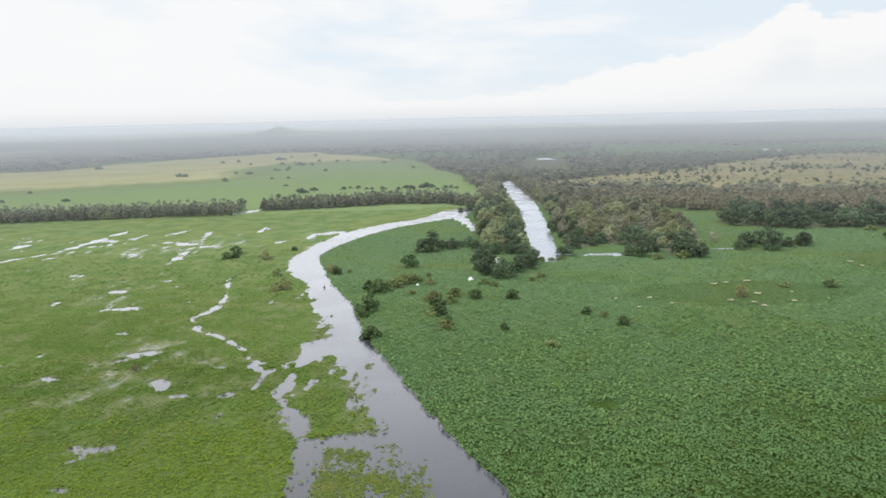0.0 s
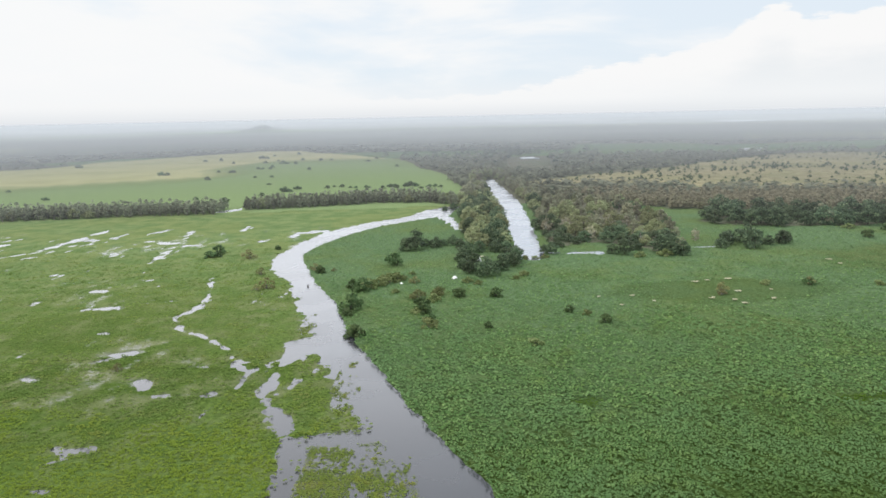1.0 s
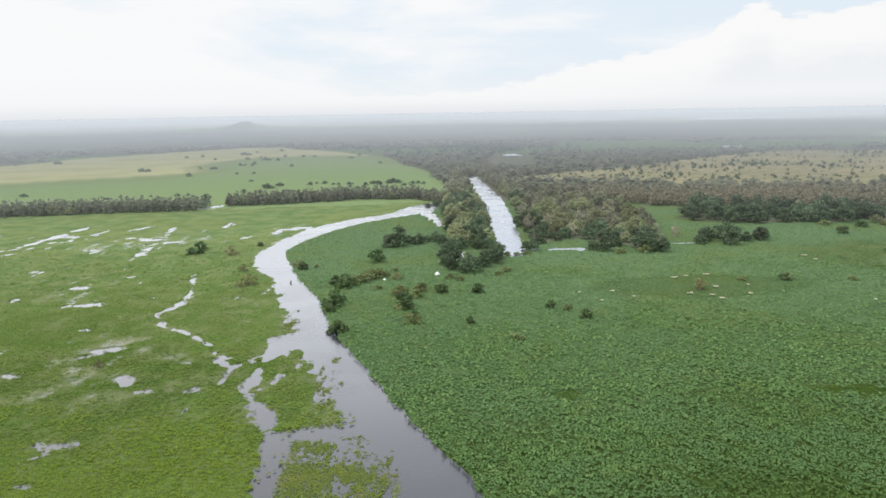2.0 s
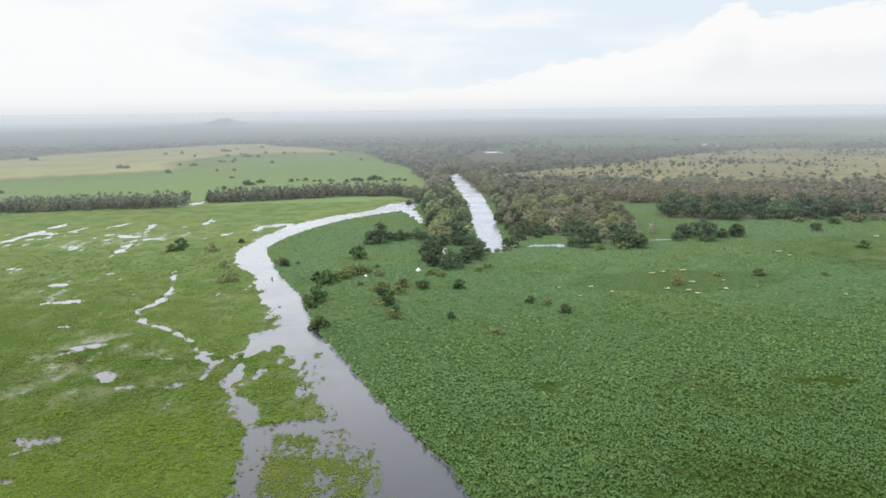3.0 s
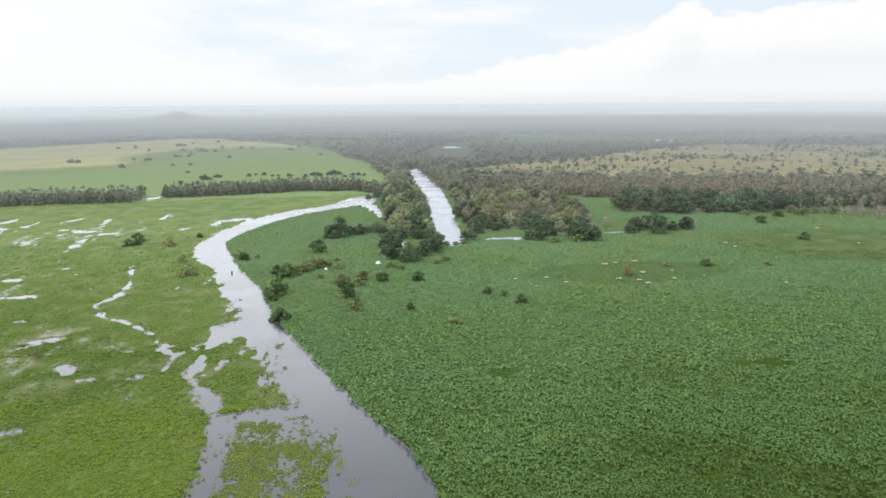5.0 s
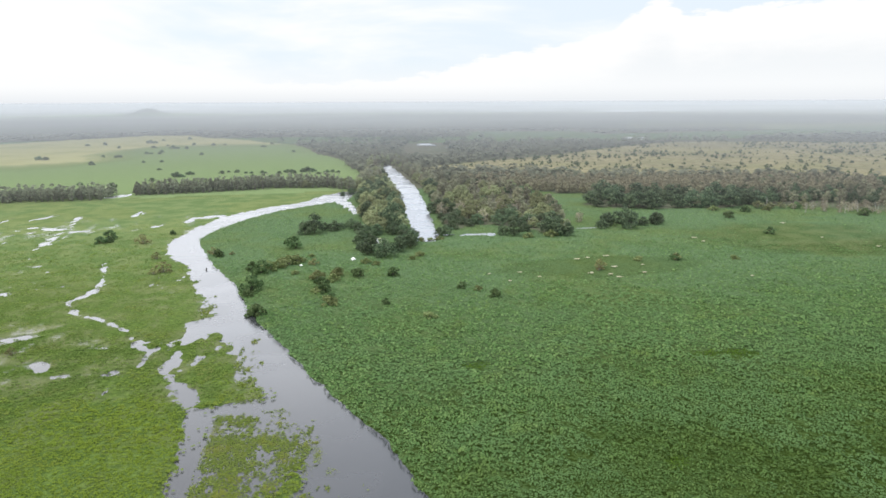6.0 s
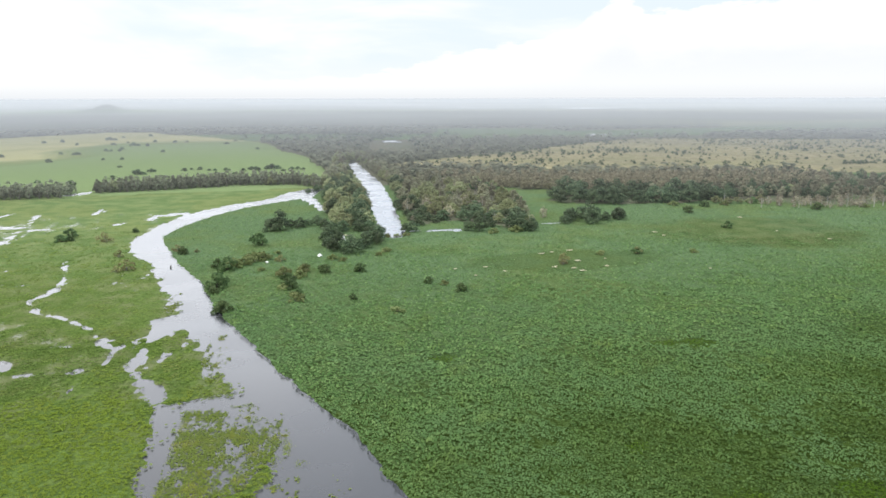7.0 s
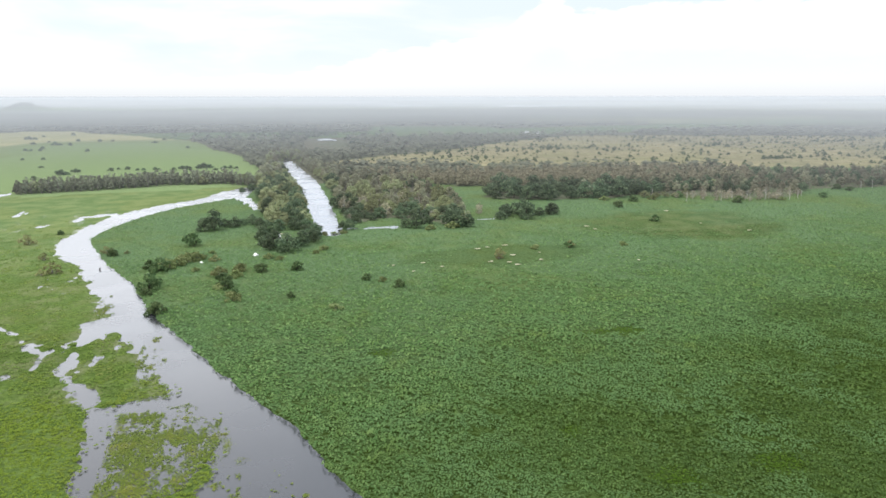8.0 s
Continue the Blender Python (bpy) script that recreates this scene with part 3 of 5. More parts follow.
# ---------------------------------------------------------------- ground, water, haze sheets
def land_height(x, y):
    wet = wetness(x, y)
    z = np.clip(-wet * 0.30, -0.7, 0.16)
    z = z + np.where(wet < -0.6, 0.10 * value_noise(x, y, 3.0, 11) + 0.06, 0.0)
    rise = np.clip((np.hypot(x, y) - 480) / 600, 0, 1)
    z = z + np.where(wet < -2, rise * (0.8 + 2.2 * value_noise(x, y, 260.0, 12)), 0)
    # the low hill on the horizon and its shoulder
    z = z + 18 * np.exp(-(((x + 655) / 36) ** 2 + ((y - 2890) / 120) ** 2)) + 6 * np.exp(-(((x + 690) / 260) ** 2 + ((y - 2980) / 300) ** 2))
    return z


def build_ground():
    xs = np.concatenate([spaced(-230, -231 + 1, 1.0, -4300, -229, 1.035)[:-1], np.arange(-229, -90, 1.0), spaced(-90, 12, 0.5, -90.2, 4300, 1.035)])
    ys = spaced(76, 200, 0.68, -900, 4700, 1.026)
    gx, gy = np.meshgrid(xs, ys)
    x, y = gx.ravel(), gy.ravel()
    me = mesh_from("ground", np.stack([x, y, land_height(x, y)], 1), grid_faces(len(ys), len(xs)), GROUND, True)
    wob = 8 * value_noise(x, y, 40.0, 21)
    far = (y > 396) | (np.abs(x) > 420)
    pasture, savanna = inside(x + wob, y + wob, PASTURE), inside(x + wob, y + wob, SAVANNA)
    # hay fades into the green pasture over some tens of metres
    ripe = np.mean([inside(x + wob + k * 0.5, y + wob + k, HAY) | (y > 700) & ~inside(x + wob + k * 0.5, y + wob + k, PASTURE) for k in (-48, -30, -14, 0, 14, 30, 48)], 0) * pasture
    green = inside(x + wob * 3, y + wob, FAR_GREEN)
    green |= far & clearing(x, y) & (value_noise(x * 0.3, y, 420.0, 92, 2) > -0.1) & ~pasture & ~savanna
    woods = far & ~pasture & ~savanna & ~green
    for poly in (BELT_EAST, DARK_EAST, BROWN_BELT, ISLE, RIGHT_WOODS):
        woods |= inside(x, y, poly)
    west = (~eastern(x, y) | pasture | savanna) & ~green
    cover = np.stack([west, np.maximum(ripe, savanna), woods, savanna], 1).astype(np.float32)
    cover[:, 2] = np.where(savanna & ~woods, 0.38 + 0.28 * value_noise(x, y, 45.0, 27), cover[:, 2])
    pale = clearing(x, y) & woods
    cover[:, 2] = np.where(pale, 0.25, cover[:, 2])
    cover[:, 1] = np.where(pale, 0.6, np.where(savanna, 0.93, cover[:, 1]))
    layer = me.color_attributes.new("cover", "FLOAT_COLOR", "POINT")
    layer.data.foreach_set("color", cover.ravel())
    wet = wetness(x, y)
    soak = drowned(x, y, wet)
    margin = np.clip(soak * (0.75 + 0.4 * value_noise(x, y, 9.0, 24)), 0, 0.9) * west * np.clip((y - 84) / 30, 0.15, 1) * np.clip((390 - y) / 90, 0, 1)
    straw = 1 - np.hypot((x - 177) / 42, (y - 224) / 38) + 0.3 * value_noise(x, y, 14.0, 58)
    margin = np.maximum(margin, np.clip(straw * 0.9, 0, 0.42))
    flood = me.attributes.new("flood", "FLOAT", "POINT")
    flood.data.foreach_set("value", (np.where(y < 385, soak, 0) * west * np.clip((y - 78) / 34, 0, 1) * (np.abs(x) < 420)).astype(np.float32))
    fresh = np.clip((y - 140) / 150, 0, 1) * west * ~woods
    fresh = np.maximum(fresh, np.clip((y - 95) / 110, 0, 0.85) * eastern(x, y) * ~woods)
    bed = np.max([1 - np.hypot((x - cx) / rx, (y - cy) / ry) for cx, cy, rx, ry in SMOOTH], 0) + 0.25 * value_noise(x, y, 9.0, 55)
    fresh = fresh * (1 - np.clip(bed * 3, 0, 0.55) * (y < 212))
    fresh = np.maximum(fresh * (1 - cover[:, 1]) * (1 - np.clip(straw * 2, 0, 0.6)), green)
    layer = me.color_attributes.new("margin", "FLOAT_COLOR", "POINT")
    layer.data.foreach_set("color", np.stack([margin, fresh, pasture * (1 - ripe), 1 + 0 * margin], 1).astype(np.float32).ravel())
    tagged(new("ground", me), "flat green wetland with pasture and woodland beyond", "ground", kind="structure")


def build_water():
    xs, ys = np.linspace(-420, 420, 13), np.linspace(-100, 900, 13)
    gx, gy = np.meshgrid(xs, ys)
    me = mesh_from("water", np.stack([gx.ravel(), gy.ravel(), 0 * gx.ravel()], 1), grid_faces(13, 13), WATER)
    tagged(new("water", me), "still grey river water reflecting the overcast sky", "water", kind="structure")


def haze_sheet(radii, lift, share):
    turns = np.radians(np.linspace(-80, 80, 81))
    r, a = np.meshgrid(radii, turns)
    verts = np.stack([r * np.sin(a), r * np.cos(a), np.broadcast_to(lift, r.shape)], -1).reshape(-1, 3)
    me = mesh_from("haze_sheet_layer", verts, grid_faces(len(turns), len(radii))[:, ::-1], HAZE, True)
    layer = me.attributes.new("haze_share", "FLOAT", "POINT")
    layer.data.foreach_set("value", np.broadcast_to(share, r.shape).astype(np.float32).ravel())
    tagged(new("backdrop_haze_sheet", me), "added white sheet that imitates haze over the distant plain", "mist", kind="structure")


def build_haze_sheets():
    """Two added sheets that imitate haze over the far land and rise gently with distance; the hill stands between them.
    """
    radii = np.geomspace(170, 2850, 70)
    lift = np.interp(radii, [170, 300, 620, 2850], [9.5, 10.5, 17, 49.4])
    # imitated haze grows with reach, the land distance seen through each point
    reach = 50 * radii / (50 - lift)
    haze_sheet(radii, lift, np.interp(np.log(reach), np.log([210, 260, 300, 375, 480, 600, 800, 1183, 1458, 1900, 2726]), [0, 0.004, 0.010, 0.024, 0.065, 0.125, 0.245, 0.415, 0.51, 0.61, 0.69]))
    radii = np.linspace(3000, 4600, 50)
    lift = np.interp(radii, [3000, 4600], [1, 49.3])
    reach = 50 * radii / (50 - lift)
    haze_sheet(radii, lift, np.interp(np.log(reach), np.log([3050, 3500, 4500, 6000, 12000, 40000]), [0, 0.34, 0.56, 0.70, 0.88, 0.96]))


build_ground()
build_water()
build_haze_sheets()


# ---------------------------------------------------------------- foliage makers
def leaf_quads(rng, centres, size, lean, spread=0.5, facing=None):
    """Bent leaves: one four-sided blade for each centre. lean: degrees from lying flat to upright, or outward directions in facing."""
    n = len(centres)
    size = np.broadcast_to(size, n) * rng.uniform(0.7, 1.3, n)
    turn = rng.uniform(0, 2 * np.pi, n)
    if facing is None:
        tip = np.radians(np.clip(rng.normal(lean, 18, n), -10, 88))
        along = np.stack([np.cos(turn) * np.cos(tip), np.sin(turn) * np.cos(tip), np.sin(tip)], 1)
        across = np.stack([-np.sin(turn), np.cos(turn), rng.uniform(-0.3, 0.3, n)], 1)
    else:
        jitter = facing + rng.normal(0, 0.30, (n, 3))
        normal = jitter / np.linalg.norm(jitter, axis=1, keepdims=True)
        ref = rng.normal(0, 1, (n, 3))
        along = np.cross(normal, ref)
        along /= np.linalg.norm(along, axis=1, keepdims=True) + 1e-9
        across = np.cross(normal, along)
    l, w = (along * size[:, None] * 0.5), (across * (size * spread)[:, None] * 0.5)
    # a diamond-like blade, broadest past its middle
    verts = np.stack([centres - l, centres + 0.15 * l + w, centres + l, centres + 0.15 * l - w], 1).reshape(-1, 3)
    faces = np.arange(4 * n).reshape(-1, 4)
    return verts, faces


def tube(points, radii, sides=6):
    """A tapered round limb along points."""
    points = np.asarray(points, float)
    verts, faces = [], []
    for k, (p, r) in enumerate(zip(points, radii)):
        d = points[min(k + 1, len(points) - 1)] - points[max(k - 1, 0)]
        d /= np.linalg.norm(d) + 1e-9
        u = np.cross(d, (0.31, 0.95, 0.05))
        u /= np.linalg.norm(u)
        v = np.cross(d, u)
        for s in range(sides):
            t = 2 * np.pi * s / sides
            verts.append(p + r * (np.cos(t) * u + np.sin(t) * v))
    for k in range(len(points) - 1):
        for s in range(sides):
            a, b = k * sides + s, k * sides + (s + 1) % sides
            faces.append((a, b, b + sides, a + sides))
    return np.array(verts), np.array(faces)


def joined(pieces):
    verts, faces, base = [], [], 0
    for v, f in pieces:
        verts.append(v)
        faces.append(f + base)
        base += len(v)
    return np.concatenate(verts), np.concatenate(faces)


def tree_arrays(seed, height, radius, leaves, leaf, lobes=8, skirt=0.25, stems=1, slim=1.0, gaps=0.0, up=0.25):
    """Trunk with limbs, and a crown of leafy lobes; skirt: how low the crown hangs, as a share of the height."""
    rng = np.random.default_rng(seed)
    centres, sizes, limbs = [], [], []
    for k in range(lobes):
        a = 2 * np.pi * (k + rng.uniform(-0.3, 0.3)) / max(lobes - 1, 1)
        out = 0.0 if k == 0 else radius * rng.uniform(0.40, 0.78)
        dome = 0.86 - 0.5 * (out / radius) ** 1.5
        level = height * (0.78 if k == 0 else rng.uniform(skirt + 0.12, skirt + 0.3) if k % 2 else rng.uniform(0.4, dome))
        centres.append((out * np.cos(a), out * np.sin(a), level))
        sizes.append(radius * rng.uniform(0.25, 0.46) * (1.15 if k == 0 else 1.0))
    centres, sizes = np.array(centres), np.array(sizes)
    pick = rng.choice(lobes, leaves, p=sizes**2 / (sizes**2).sum())
    way = rng.normal(0, 1, (leaves, 3))
    way /= np.linalg.norm(way, axis=1, keepdims=True)
    way[:, 2] = np.where(way[:, 2] < -0.5, -way[:, 2], way[:, 2])
    depth = rng.uniform(0.72, 1.08, leaves) * (1 + 0.22 * np.sin(5 * way[:, 0] + pick) * np.sin(4 * way[:, 1] + 2 * pick))
    squash = np.array([1.0, 1.0, 0.85 * slim])
    place = centres[pick] + way * (sizes[pick] * depth)[:, None] * squash
    place[:, 2] = np.maximum(place[:, 2], height * skirt * 0.4 + 0.1)
    keep = rng.uniform(0, 1, leaves) > gaps
    crown = leaf_quads(rng, place[keep], leaf, 0, 0.95, way[keep] + (0, 0, up))
    for s in range(stems):
        foot = np.array([rng.normal(0, 0.12 * radius), rng.normal(0, 0.12 * radius), -0.3]) if stems > 1 else np.array([0, 0, -0.3])
        thick = 0.026 * height / math.sqrt(stems) + 0.03
        head = centres[s % lobes] * (0.6, 0.6, 0.95)
        mid = (foot + head) / 2 + rng.normal(0, 0.04 * height, 3)
        limbs.append(tube([foot, foot * 0.7 + mid * 0.3, mid, head], [thick * 1.3, thick, thick * 0.75, thick * 0.3]))
        for k in range(1, min(lobes, 6)):
            fork = mid * rng.uniform(0.6, 0.95) + foot * 0.1
            limbs.append(tube([fork, (fork + centres[k]) / 2 + (0, 0, 0.03 * height), centres[k]], [thick * 0.5, thick * 0.35, thick * 0.12], 5))
    return joined(limbs), crown


class Kind:
    """A kind of tree or bush, in several shapes, of which copies are planted."""
    def __init__(self, name, label, category, group, leaf_mat, bark_mat, shapes):
        self.name, self.group, self.models, self.arrays = name, group, [], []
        for n, args in enumerate(shapes):
            trunk, crown = tree_arrays(**args)
            self.arrays.append(tree_arrays(**{**args, "leaves": args["leaves"] // 4, "leaf": args["leaf"] * 1.9})[1])
            self.models.append((mesh_from(name + "_trunk", *trunk, bark_mat, True), mesh_from(name + "_crown", *crown, leaf_mat)))
        self.label, self.category, self.first = label, category, {}
        self.count, self.most, self.extra = 0, 290, []

    def plant(self, x, y, scale=1.0, tall=1.0, rng=None, shape=None, label="", z=None):
        rng = rng or PLANTER
        if self.count >= self.most:
            self.extra.append((x, y, scale, tall))
            return None
        self.count += 1
        n = int(rng.integers(len(self.models))) if shape is None else shape
        z = float(land_height(np.array([x]), np.array([y]))[0]) if z is None else z
        m = pose(x, y, z - 0.05, 0, 0, float(rng.uniform(0, 360)))
        if n not in self.first:
            root = new(self.name)
            tagged(root, self.label, self.category, self.group)
            part("trunk", self.models[n][0], root)
            part("crown", self.models[n][1], root)
            self.first[n] = root
            ob = root
            ob.matrix_basis = m
        else:
            ob = copy_thing(self.first[n], m)
        ob.scale = (scale, scale, scale * tall)
        if label:
            ob["label"] = label
        return ob


PLANTER = np.random.default_rng(7)


def scatter_in(poly, gap, seed, most=400, wet_margin=1.5, clear=()):
    """Places in a polygon at least gap metres apart and off the water."""
    rng = np.random.default_rng(seed)
    xs, ys = [p[0] for p in poly], [p[1] for p in poly]
    n = 9000
    x, y = rng.uniform(min(xs), max(xs), n), rng.uniform(min(ys), max(ys), n)
    ok = inside(x, y, poly) & (wetness(x, y) < -wet_margin)
    for cx, cy, rx, ry in clear:
        ok &= np.hypot((x - cx) / rx, (y - cy) / ry) > 1
    chosen = []
    for a, b in zip(x[ok], y[ok]):
        if all((a - c) ** 2 + (b - d) ** 2 > gap * gap for c, d in chosen):
            chosen.append((a, b))
            if len(chosen) >= most:
                break
    return chosen


def shapes(count, seed, height, radius, leaves, leaf, **more):
    rng = np.random.default_rng(seed)
    return [dict(seed=seed + k, height=height * rng.uniform(0.9, 1.1), radius=radius * rng.uniform(0.88, 1.15), leaves=leaves, leaf=leaf, **more) for k in range(count)]


SWAMP = Kind("swamp_tree", "dark green broad-crowned swamp tree on wet ground", "tree", "swamp trees along the channels", LEAF_DARK, BARK_DARK,
             shapes(5, 100, 6.6, 3.9, 1500, 0.50, lobes=13, skirt=0.0))
OLIVE = Kind("olive_swamp_tree", "olive-green swamp tree with a ragged crown", "tree", "olive trees along the channels", LEAF_OLIVE, BARK,
             shapes(4, 130, 6.4, 3.4, 1100, 0.53, lobes=12, skirt=0.08))
GREY = Kind("woodland_tree", "grey-green slender woodland tree with pale trunk", "tree", "trees of the flooded woodland", LEAF_GREY, BARK,
            shapes(5, 160, 8.8, 2.7, 800, 0.58, lobes=9, skirt=0.12, slim=1.35))
ROW = Kind("row_tree", "slender grey-brown tree in a dense woodland edge", "tree", "trees of the woodland edge", LEAF_ROW, BARK,
           shapes(5, 175, 8.4, 1.9, 480, 0.62, lobes=9, skirt=0.0, slim=1.7, up=0.5))
PALE = Kind("pale_bare_tree", "pale tan half-bare tree at the meadow's edge", "tree", "pale bare trees at the meadow's edge", LEAF_PALE, BARK_PALE,
            shapes(4, 180, 6.0, 2.3, 420, 0.42, lobes=11, skirt=0.0, slim=1.3, up=0.4, gaps=0.25))
BUSH = Kind("marsh_bush", "dark green rounded bush in the floating meadow", "bush", "bushes in the marsh", LEAF_BUSH, BARK_DARK,
            shapes(4, 190, 2.4, 1.7, 650, 0.36, lobes=7, skirt=0.0, stems=3))
OLIVE_BUSH = Kind("olive_bush", "olive-brown bush in the floating meadow", "bush", "olive bushes in the marsh", LEAF_OLIVE_BUSH, BARK,
                  shapes(3, 210, 1.7, 1.7, 520, 0.34, lobes=7, skirt=0.0, stems=3))
DRY_BUSH = Kind("dry_bush", "half-bare brown bush standing in the marsh", "bush", "dry bushes in the marsh", LEAF_DRY, BARK,
                shapes(3, 230, 2.2, 1.6, 260, 0.30, lobes=7, skirt=0.0, stems=4))
PASTURE_BUSH = Kind("pasture_bush", "dark round bush standing alone in open pasture", "bush", "bushes scattered over the pasture", LEAF_BUSH, BARK_DARK,
                    shapes(3, 250, 4.2, 3.2, 420, 0.85, lobes=7, skirt=0.0))


# ---------------------------------------------------------------- trees along the channels
def plant_channel_woods():
    for x, y, s in ((18.5, 217, 0.95), (13.2, 221, 0.72), (24, 224, 0.78), (28.3, 229, 0.72), (11.5, 228, 0.66), (15.2, 233, 0.8), (29.8, 236, 0.8), (25.5, 232.5, 0.6), (12, 240, 0.8), (31, 246, 0.7),
                    (27, 241.5, 0.66), (14, 248, 0.8), (20.5, 227, 0.5), (19, 256, 0.8), (25, 256, 0.75), (29, 255, 0.7)):
        SWAMP.plant(x, y, s, PLANTER.uniform(0.85, 1.05))
    # single trees at the meadow's edge
    for x, y, s in ((86, 243.5, 1.15), (89.5, 241, 0.8), (70, 245, 0.85), (66, 247, 0.6), (76.5, 253, 0.6), (44.5, 249, 0.7), (42.5, 252, 0.6), (-4.5, 264, 1.15), (-0.5, 269, 0.5), (3.2, 268, 0.72),
                    (6.5, 272, 0.45), (10, 271, 0.62), (-8, 262, 0.8), (12.5, 262, 0.75), (14.5, 385, 0.55), (9.6, 377, 0.5)):
        SWAMP.plant(x, y, s, PLANTER.uniform(0.85, 1.0))
    for x, y in scatter_in(DARK_EAST, 8.2, 5):
        SWAMP.plant(x, y, PLANTER.uniform(0.75, 1.5), PLANTER.uniform(0.75, 1.05))
    for x, y, size, tall in ((108, 253, 0.7, 0.7), (112.5, 259, 0.95, 0.75), (118.5, 251, 1.15, 1.1), (121.5, 262, 1.05, 1.0), (127, 256.5, 0.72, 0.75), (133.5, 258.5, 0.98, 0.85), (137.5, 263, 0.5, 0.8), (116, 266, 0.8, 0.9)):
        SWAMP.plant(x, y, size, tall)
    for x, y in scatter_in(ISLE_NEAR, 4.4, 2, wet_margin=4.0):
        kind = SWAMP if PLANTER.uniform() < 0.42 else OLIVE
        kind.plant(x, y, PLANTER.uniform(0.85, 1.2), PLANTER.uniform(0.85, 1.15))
    for x, y in scatter_in(ISLE, 5.6, 3, wet_margin=4.2):
        (OLIVE if PLANTER.uniform() < 0.6 else GREY).plant(x, y, PLANTER.uniform(0.9, 1.25))
    for x, y in scatter_in(BELT_EAST, 5.6, 4, wet_margin=3.2, clear=[(118, 345, 10, 22), (82, 256, 5, 4), (76, 258, 6, 7)]):
        u = PLANTER.uniform()
        # dark green in front and along the canal, olive behind, grey-brown at the back
        back = (y - 250) / 150
        kind = SWAMP if u < max(0.50 - 0.9 * back, 0.08) or (x - 46 < 10 and u < 0.7) else OLIVE if u < 0.95 - 0.5 * back else GREY if u < 0.93 else PALE
        kind.plant(x, y, PLANTER.uniform(0.5, 1.25), PLANTER.uniform(0.7, 1.0))
    for x, y, size in ((93, 258, 0.8), (96.5, 261, 0.7), (82, 262, 0.75), (84.5, 259, 0.6), (104, 268, 0.75), (107, 276, 0.8), (88, 266, 0.7)):
        PALE.plant(x, y, size, PLANTER.uniform(0.7, 0.95))
    for x, y in scatter_in(BANK_EAST, 4.6, 14, wet_margin=2.6):
        (OLIVE if PLANTER.uniform() < 0.5 else GREY).plant(x, y, PLANTER.uniform(0.65, 0.95))
    for x, y in scatter_in(RIGHT_WOODS, 5.0, 7, clear=[(150, 310, 30, 14), (218, 292, 24, 9), (245, 277, 34, 13)]):
        (GREY if PLANTER.uniform() < 0.72 else SWAMP).plant(x, y, PLANTER.uniform(0.6, 0.95), PLANTER.uniform(0.8, 1.0))
    # the ragged edge farther east: single dark trees, then a stand of pale bare ones
    for x, y, size in ((203, 302, 1.1), (208, 304, 1.0), (197, 300, 0.7), (214, 306, 0.7), (236, 307, 0.95), (242, 309, 1.0), (248, 311, 0.8), (228, 309, 0.75), (258, 290, 0.95), (256.5, 286, 0.7), (266, 296, 0.8), (276, 300, 0.85)):
        SWAMP.plant(x, y, size, PLANTER.uniform(0.8, 1.0))
    for x, y in scatter_in(PALE_STAND, 3.3, 17, wet_margin=0.5, most=40):
        PALE.plant(x, y, PLANTER.uniform(0.5, 1.0), PLANTER.uniform(0.7, 1.0))
    for x, y, size in ((200, 290, 0.8), (205, 288, 0.7), (210, 287.5, 0.75), (216, 288, 0.6), (224, 290, 0.7), (254, 312, 0.9), (262, 318, 0.95)):
        OLIVE.plant(x, y, size, PLANTER.uniform(0.6, 0.9))


def plant_rows():
    """The two woodland rows beyond the western marsh."""
    for line, depth, seed in (([(-420, 318), (-330, 340), (-268, 358), (-232, 369), (-176, 377), (-114, 381)], 26, 11), ([(-103, 396), (-59, 405), (-27, 415), (3, 412), (16, 392)], 20, 12)):
        poly = line + [(x, y + depth) for x, y in line[::-1]]
        for k, (x, y) in enumerate(sorted(scatter_in(poly, 2.7, seed, wet_margin=0.3, most=900), key=lambda p: p[1] - np.interp(p[0], [q[0] for q in line], [q[1] for q in line]))):
            ROW.most = 145 if seed == 11 else 290
            kind = OLIVE if PLANTER.uniform() < 0.05 and k < 140 else ROW
            kind.plant(x, y, PLANTER.uniform(0.85, 1.12), PLANTER.uniform(0.75, 1.0))


